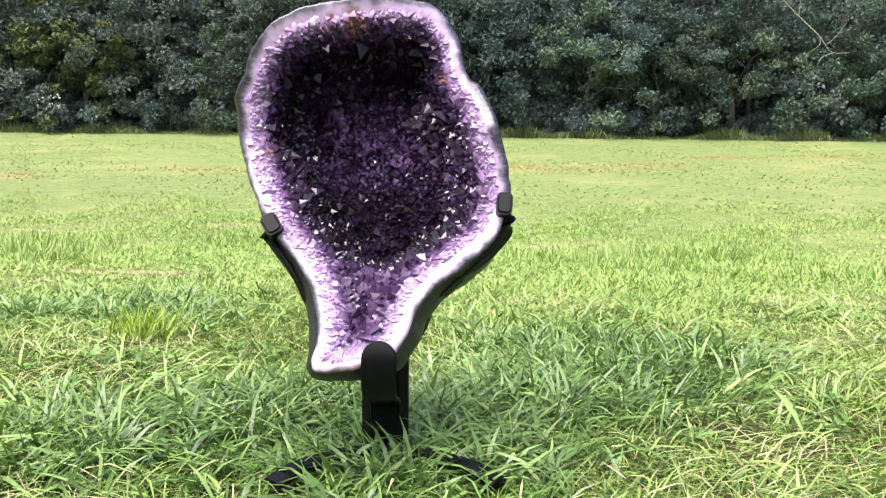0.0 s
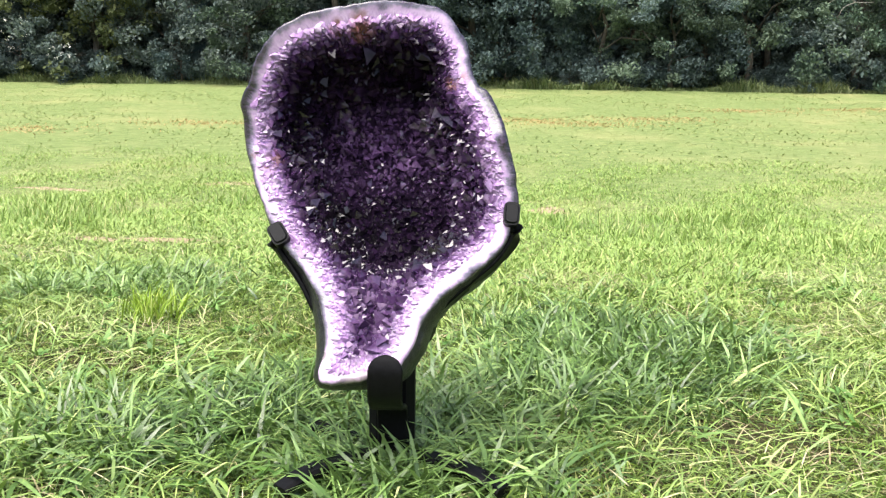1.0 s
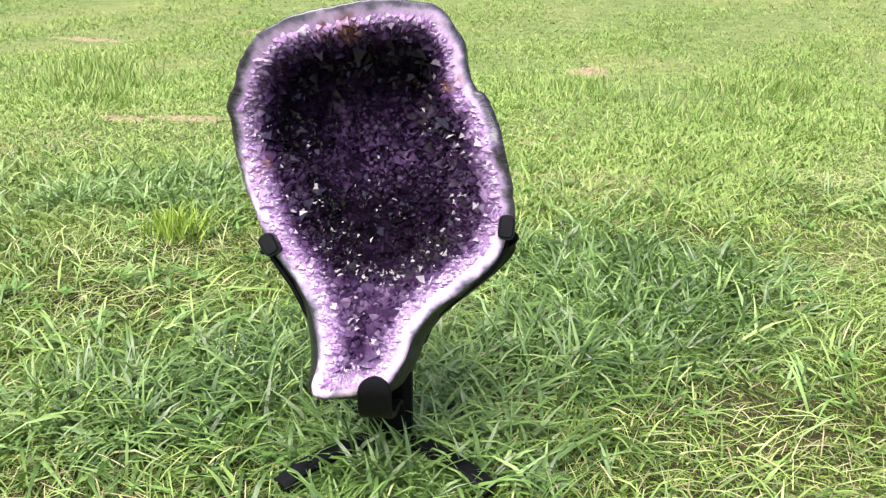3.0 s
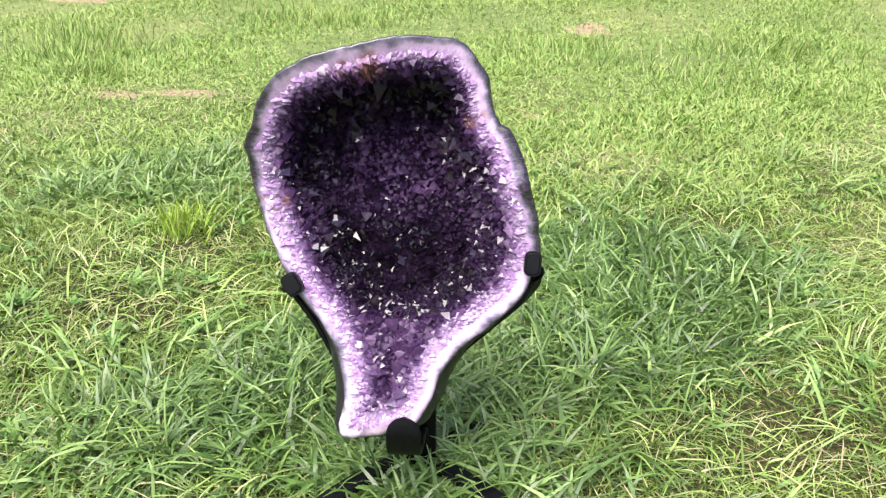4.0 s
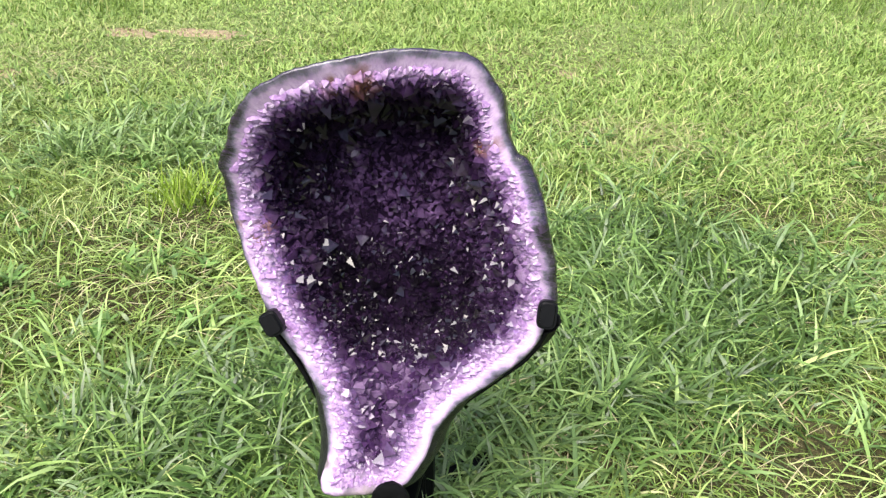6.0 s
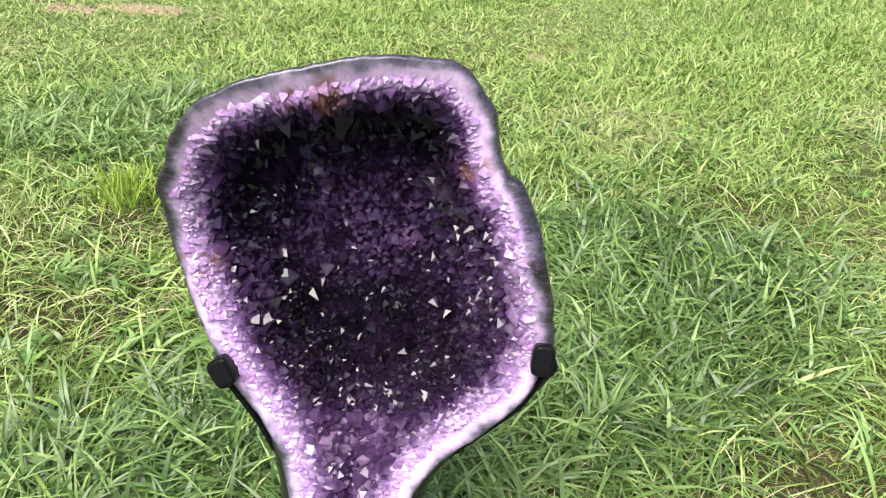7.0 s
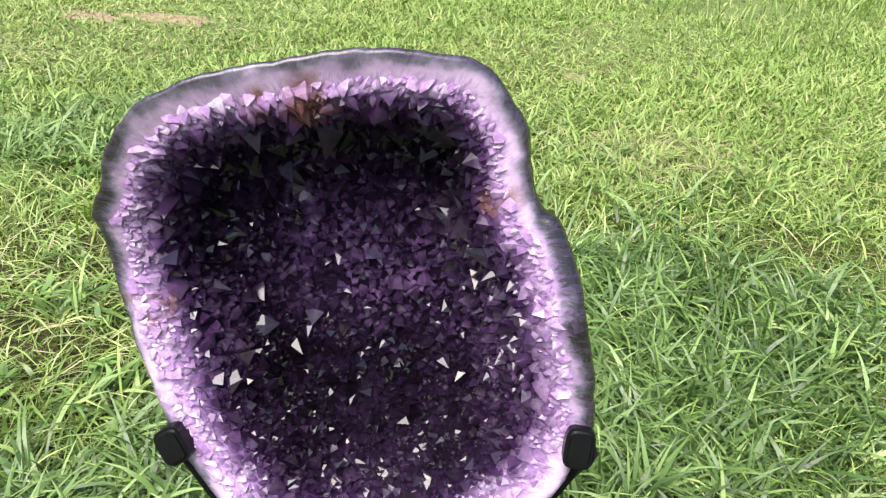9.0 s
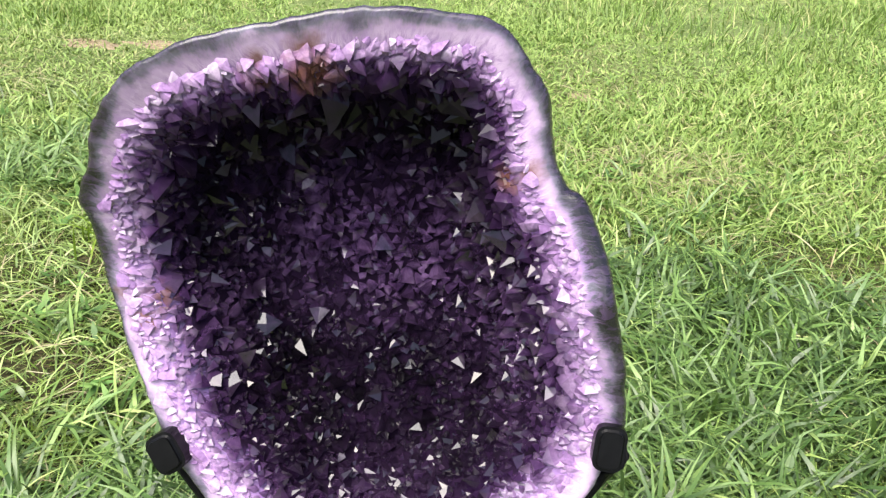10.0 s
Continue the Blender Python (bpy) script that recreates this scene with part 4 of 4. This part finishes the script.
            up = (Vector((to.x, to.y, 0)).normalized() + Vector((0, 0, 0.55)) + Vector(rng.normal(0, 0.3, 3))).normalized()
        q = up.to_track_quat("Z", "Y").to_matrix().to_4x4()
        kind = int(rng.integers(8))
        tall = size * (rng.uniform(1.0, 1.5) if d[i] < 0.055 else rng.uniform(1.2, 1.8))
        mat = Matrix.Translation(Vector(p0[i])) @ q @ Matrix.Rotation(rng.uniform(0, 6.28), 4, "Z") @ Matrix.Diagonal((size * 1.15, size * 1.15, tall, 1))
        if i in singles:
            ob = part("crystal", shared[kind], root)
            ob.matrix_local = mat
        else:
            v, t = kinds[kind]
            mm = np.array(mat)
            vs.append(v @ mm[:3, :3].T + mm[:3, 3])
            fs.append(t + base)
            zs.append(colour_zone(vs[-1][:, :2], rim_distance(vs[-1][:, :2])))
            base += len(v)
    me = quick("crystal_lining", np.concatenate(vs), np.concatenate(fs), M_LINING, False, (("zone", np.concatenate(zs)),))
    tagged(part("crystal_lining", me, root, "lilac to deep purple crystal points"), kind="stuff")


geode = build_geode()


# ---- black stand ----
def build_stand():
    root = new("display_stand")
    root.location = (-0.04, 1.775, 0.0)
    tagged(root, "black metal display stand with three gripping arms, standing in grass", "display stand")
    inv = root.matrix_basis.inverted()

    def add(name, pts, acr, width, thick, label="", round_end=True, parent=None):
        return part(name, bar(name, [inv @ Vector(p) for p in pts], acr, width, thick, M_STAND, round_end=round_end), parent or root, label)

    # post: square tube
    add("post", [(-0.045, 1.765, 0.0), (-0.045, 1.765, 0.15), (-0.045, 1.768, 0.28), (-0.045, 1.775, 0.345)], [(1, 0, 0)] * 4, 0.096, 0.055, round_end=False)
    # bottom hook, curling up over the tip of the stone
    pts = smooth_path([(-0.040, 1.735, 0.06), (-0.040, 1.715, 0.14), (-0.034, 1.60, 0.185), (-0.031, 1.545, 0.222), (-0.028, 1.525, 0.275), (-0.027, 1.535, 0.309)], 8)
    add("hook", pts, [(1, 0.06, 0)] * len(pts), 0.064, 0.010)

    # side arms: along the shell from the post to a tab bent over the rim
    def arm(uvw, acr_local):
        pts = smooth_path([GEODE @ Vector(p) for p in uvw], 8)
        r = GEODE.to_3x3()
        acr = []
        m = len(pts)
        for i in range(m):
            f = i / (m - 1) * (len(acr_local) - 1)
            a, b = Vector(acr_local[int(f)]), Vector(acr_local[min(int(f) + 1, len(acr_local) - 1)])
            acr.append(r @ a.lerp(b, f - int(f)))
        return pts, acr

    def pad(u, v, w, size, turn, parent):
        """A rounded block that grips the rim."""
        bm = bmesh.new()
        bmesh.ops.create_cube(bm, size=1.0)
        bmesh.ops.scale(bm, vec=size, verts=bm.verts)
        bmesh.ops.bevel(bm, geom=[e for e in bm.edges if abs((e.verts[0].co - e.verts[1].co).normalized().z) > 0.9], offset=min(size[:2]) * 0.44, segments=5, affect="EDGES", profile=0.6)
        bmesh.ops.bevel(bm, geom=[e for e in bm.edges if e.is_manifold and e.calc_face_angle(0) > 0.6], offset=0.005, segments=3, affect="EDGES")
        me = bpy.data.meshes.new("pad")
        bm.to_mesh(me)
        bm.free()
        me.materials.append(M_PAD)
        ob = part("pad", me, parent, "black rounded gripping pad")
        ob.matrix_local = inv @ GEODE @ pose(u, v, w, 0, 0, turn)

    pts, acr = arm([(0.02, -0.25, -0.155), (-0.070, -0.235, -0.105), (-0.106, -0.198, -0.072), (-0.142, -0.132, -0.056), (-0.186, -0.072, -0.046), (-0.192, -0.054, -0.034), (-0.186, -0.046, -0.016)],
                   [(0, 0.3, 1), (0.1, 0, 1), (0.1, 0, 1), (0.1, 0.0, 1), (0, 0.3, 1), (0.4, 0.9, 0.3), (0.4, 0.9, 0)])
    pad(-0.180, -0.048, -0.014, (0.034, 0.044, 0.050), 32, add("arm", pts, acr, 0.036, 0.010))
    pts, acr = arm([(0.05, -0.25, -0.150), (0.108, -0.236, -0.090), (0.136, -0.186, -0.066), (0.189, -0.136, -0.054), (0.247, -0.086, -0.050), (0.281, -0.040, -0.046), (0.278, -0.016, -0.036), (0.270, -0.010, -0.016)],
                   [(0, 0.3, 1), (-0.1, 0, 1), (-0.1, 0, 1), (-0.1, 0.0, 1), (0, 0.2, 1), (-0.1, 0.6, 0.8), (-0.2, 1, 0.3), (-0.1, 1, 0)])
    pad(0.273, 0.000, -0.017, (0.032, 0.047, 0.052), -4, add("arm", pts, acr, 0.040, 0.010))
    # four splayed flat legs
    for ex, ey, rise in ((-0.232, 1.552, 1.0), (0.192, 1.595, 0.92), (-0.25, 1.93, 0.3), (0.11, 1.91, 0.3)):
        cx, cy = -0.045, 1.775
        dx, dy = ex - cx, ey - cy
        side = Vector((-dy, dx, 0)).normalized()
        pts = smooth_path([(cx + dx * f, cy + dy * f, z * rise) for f, z in ((0.05, 0.022), (0.35, 0.038), (0.65, 0.043), (0.85, 0.040), (1.0, 0.028))], 5)
        add("leg", pts, [side] * len(pts), 0.044, 0.020, round_end=False)


build_stand()


# ---- woods ----
def leaf_cloud(rng, centres, radii, per, size):
    """Small folded leaves gathered in clumps."""
    k = len(centres)
    dirs = rng.normal(0, 1, (k, per, 3))
    dirs /= np.linalg.norm(dirs, axis=2)[:, :, None]
    pos = centres[:, None] + dirs * (rng.random((k, per, 1)) ** 0.45) * radii[:, None, None] * np.array((1.0, 1.0, 0.72))
    pos = pos.reshape(-1, 3)
    n = len(pos)
    a = rng.normal(0, 1, (n, 3))
    a[:, 2] -= 0.35
    a /= np.linalg.norm(a, axis=1)[:, None]
    up = rng.normal(0, 0.55, (n, 3)) + np.array((0, -0.25, 1.0))
    b = np.cross(a, up)
    b /= np.linalg.norm(b, axis=1)[:, None] + 1e-6
    c = np.cross(b, a)
    s = size * rng.uniform(0.55, 1.3, n)[:, None]
    v = np.stack([pos - a * s * 0.6, pos + b * s * 0.36 + c * s * 0.12, pos + a * s * 0.7, pos - b * s * 0.36 + c * s * 0.12], 1).reshape(-1, 3)
    i = np.arange(n)[:, None] * 4
    f = np.concatenate([i + np.array([[0, 1, 2]]), i + np.array([[0, 2, 3]])])
    return v, f


def build_tree(name, tall, wide, seed, clumps, per, size, leaf, trunk_r, skirt, label, category):
    """A broadleaf tree or bush: bent tapering trunk, limbs, and a crown of leaf clumps along them."""
    rng = np.random.default_rng(seed)
    root = new(name)
    tagged(root, label, category)
    bend = rng.normal(0, 0.05 * tall, (6, 2))
    bend[0] = 0
    tp = [(bend[i][0] * i / 5, bend[i][1] * i / 5, tall * 0.85 * i / 5) for i in range(6)]
    verts, faces = tube(tp, [trunk_r * (1.25 - 1.1 * i / 5) for i in range(6)], 9)
    tips = []
    for j in range(11):
        f = rng.uniform(0.12 if skirt else 0.35, 0.95)
        base = Vector(tp[0]).lerp(Vector(tp[5]), f)
        az = rng.uniform(0, 6.28)
        reach = wide * rng.uniform(0.55, 1.0) * (1.15 - 0.6 * f)
        tip = base + Vector((math.cos(az) * reach, math.sin(az) * reach, tall * rng.uniform(-0.02, 0.2)))
        mid = base.lerp(tip, 0.5) + Vector((0, 0, tall * 0.05))
        lv, lf = tube([base, mid, tip], [trunk_r * 0.45 * (1.1 - f * 0.6), trunk_r * 0.28, trunk_r * 0.08], 6)
        o = len(verts)
        verts += lv
        faces += [tuple(q + o for q in g) for g in lf]
        tips += [mid, tip, base.lerp(tip, 0.75)]
    part("trunk", quick("trunk", verts, faces, M_BARK, True), root)
    pick = rng.integers(0, len(tips), clumps)
    centres = np.array([tuple(tips[i]) for i in pick]) + rng.normal(0, 1, (clumps, 3)) * np.array((wide * 0.28, wide * 0.28, tall * 0.11))
    if skirt:
        low = rng.random(clumps) < skirt
        az = rng.uniform(0, 6.28, clumps)
        rr = wide * rng.uniform(0.5, 1.05, clumps)
        centres[low] = np.column_stack([np.cos(az) * rr, np.sin(az) * rr, rng.uniform(0.03, 0.5, clumps) * tall])[low]
    centres[:, 2] = np.maximum(centres[:, 2], 0.15)
    radii = rng.uniform(0.25, 0.62, clumps) * (wide / 3.2) ** 0.5
    v, f = leaf_cloud(rng, centres, radii, per, size)
    part("crown", quick("crown", v, f, leaf), root)
    return root


def stand_at(ob, x, y, turn, scale, first):
    m = pose(x, y, float(height(x, y)) - 0.05, 0, 0, turn)
    if first:
        ob.matrix_basis = m @ Matrix.Scale(scale, 4)
        return ob
    c = copy_thing(ob, m)
    c.scale = (scale, scale, scale * random.uniform(0.92, 1.1))
    return c


def bare_branch():
    """A pale leafless limb hanging in front of the foliage, forked."""
    verts, faces = [], []
    for pts, r in (([(10.2, 7.3), (10.45, 6.8), (11.3, 6.0), (11.97, 5.27), (12.2, 4.95), (12.55, 4.7), (13.2, 4.72)], 0.026), ([(11.97, 5.27), (12.0, 4.95), (11.6, 4.65)], 0.016),
                   ([(12.55, 4.7), (12.1, 4.5), (11.95, 4.2)], 0.016), ([(12.3, 5.0), (12.7, 5.35), (13.1, 5.9)], 0.012), ([(11.3, 6.0), (11.35, 6.8), (11.5, 7.6)], 0.014)):
        line = smooth_path([(x, 31.0 + 0.15 * math.sin(x * 3), z) for x, z in pts], 4)
        v, f = tube(line, [r * (1 - 0.6 * k / len(line)) for k in range(len(line))], 6)
        o = len(verts)
        verts += v
        faces += [tuple(q + o for q in g) for g in f]
    # it hangs from the tree behind
    v, f = tube(smooth_path([(10.2, 31.0, 7.3), (10.0, 32.6, 7.7), (9.8, 34.4, 7.4)], 4), [0.035] * 9, 6)
    o = len(verts)
    verts += v
    faces += [tuple(q + o for q in g) for g in f]
    tagged(new("bare_branch", quick("bare_branch", verts, faces, M_BARE, True)), "pale leafless forked branch hanging at the wood's edge", "branch")


def build_woods():
    rng = random.Random(4)
    label = "dense dark green broadleaf tree at the field edge"
    leaves = (M_LEAF, M_LEAF_GREY, M_LEAF, M_LEAF_GREY)
    front = [build_tree("tree", 10.5, 3.4, 50 + s, 195, 100, 0.126, leaves[s], 0.13, 0.58, label, "tree") for s in range(4)]
    back = [build_tree("tree", 12.0, 3.8, 56 + s, 130, 52, 0.21, M_LEAF, 0.16, 0.5, "dark green tree deeper in the woods", "tree") for s in range(2)]
    used = set()
    for row, (y, gap) in enumerate(((34.5, 3.0), (37.6, 2.9))):
        x = -28 + row * 1.7
        while x < 28:
            k = (rng.choice((1, 3, 1, 3, 0)) if x > 8 or -20 < x < -8 else rng.choice((0, 2, 0, 2, 3))) if row == 0 else 4 + rng.randrange(2)
            stand_at((front + back)[k], x + rng.uniform(-0.7, 0.7), y + rng.uniform(-0.9, 0.9), rng.uniform(0, 360), rng.uniform(0.85, 1.2), k not in used)
            used.add(k)
            x += gap
    for k in range(6):
        if k not in used:
            stand_at((front + back)[k], -31 - 3 * k, 36, 0, 1.0, True)
    pale = build_tree("tree", 9.5, 2.6, 61, 120, 80, 0.15, M_LEAF_LIGHT, 0.13, 0.15, "yellowish green leafy tree at the field edge", "tree")
    stand_at(pale, -16.2, 32.9, 20, 1.0, True)
    stand_at(pale, 17.3, 33.0, 140, 0.66, False)
    green = build_tree("tree", 6.2, 2.3, 64, 90, 110, 0.11, M_LEAF_GREEN, 0.09, 0.2, "mid-green leafy young tree at the wood's edge", "tree")
    for n, (x, y, turn, scale) in enumerate(((6.6, 32.5, 10, 0.86), (9.6, 33.0, 120, 1.15), (13.4, 32.8, 215, 1.0), (-9.8, 32.7, 70, 0.95), (3.9, 32.9, 300, 1.05))):
        stand_at(green, x, y, turn, scale, n == 0)
    bushes = [build_tree("bush", 2.0, 1.5, 70 + s, 50, 85, 0.085, (M_LEAF_GREY, M_LEAF, M_LEAF)[s], 0.04, 0.8, "low leafy bush under the trees", "bush") for s in range(3)]
    used = set()
    x = -25
    while x < 26:
        k = rng.choice((0, 1, 1, 2, 2))
        stand_at(bushes[k], x, 32.6 + rng.uniform(-0.4, 0.8), rng.uniform(0, 360), rng.uniform(0.45, 1.1), k not in used)
        used.add(k)
        x += rng.uniform(1.3, 2.6)
    # two bushes in white flower
    for n, (x, y, tall) in enumerate(((-18.9, 32.2, 2.4), (-16.5, 31.9, 1.4))):
        bush = build_tree("flowering_bush", tall, 1.0, 80 + n, 40, 80, 0.085, M_LEAF, 0.04, 0.7, "leafy bush with small white blossoms", "bush")
        g = np.random.default_rng(90 + n)
        c = np.column_stack([g.normal(0, 0.45, 9), g.uniform(-1.1, -0.8, 9), tall * g.uniform(0.5, 1.0, 9)])
        v, f = leaf_cloud(g, c, np.full(9, 0.12), 7, 0.07)
        part("blossom", quick("blossom", v, f, M_BLOSSOM), bush, "small white blossoms")
        stand_at(bush, x, y, 0, 1.0, True)
    bare_branch()
    # the closed mass of the woods further in
    g = np.random.default_rng(3)
    nx, nz = 90, 26
    gx, gz = np.meshgrid(np.linspace(-60, 60, nx), np.linspace(-1, 17, nz))
    gy = 41.5 + 0.002 * gx ** 2 * -1 + g.normal(0, 0.5, gx.shape)
    i = (np.arange(nz - 1)[:, None] * nx + np.arange(nx - 1)[None]).ravel()
    me = quick("backdrop", np.stack([gx.ravel(), gy.ravel(), gz.ravel() + height(gx, gy).ravel()], 1), np.stack([i, i + 1, i + nx + 1, i + nx], 1), M_LEAF, True)
    tagged(new("backdrop", me), "dark closed mass of distant woods", "woods", kind="structure")
    # rough weeds along the edge
    g = np.random.default_rng(8)
    n = 22000
    x, y = g.uniform(-26, 26, n), 31.3 + np.abs(g.normal(0, 0.7, n))
    tall = 0.25 + 1.5 * wave(x, y, 1.9, 2) ** 3
    blades("edge_weeds", x, y, g.uniform(0.15, 0.5, n) * tall, g.uniform(0.012, 0.035, n), g.uniform(0.1, 0.6, n), g.uniform(0.1, 0.7, n), M_EDGE, 3, "tall rough weeds along the wood's edge", 26)


build_woods()

# ---- crystals, last ----
build_crystals(geode)
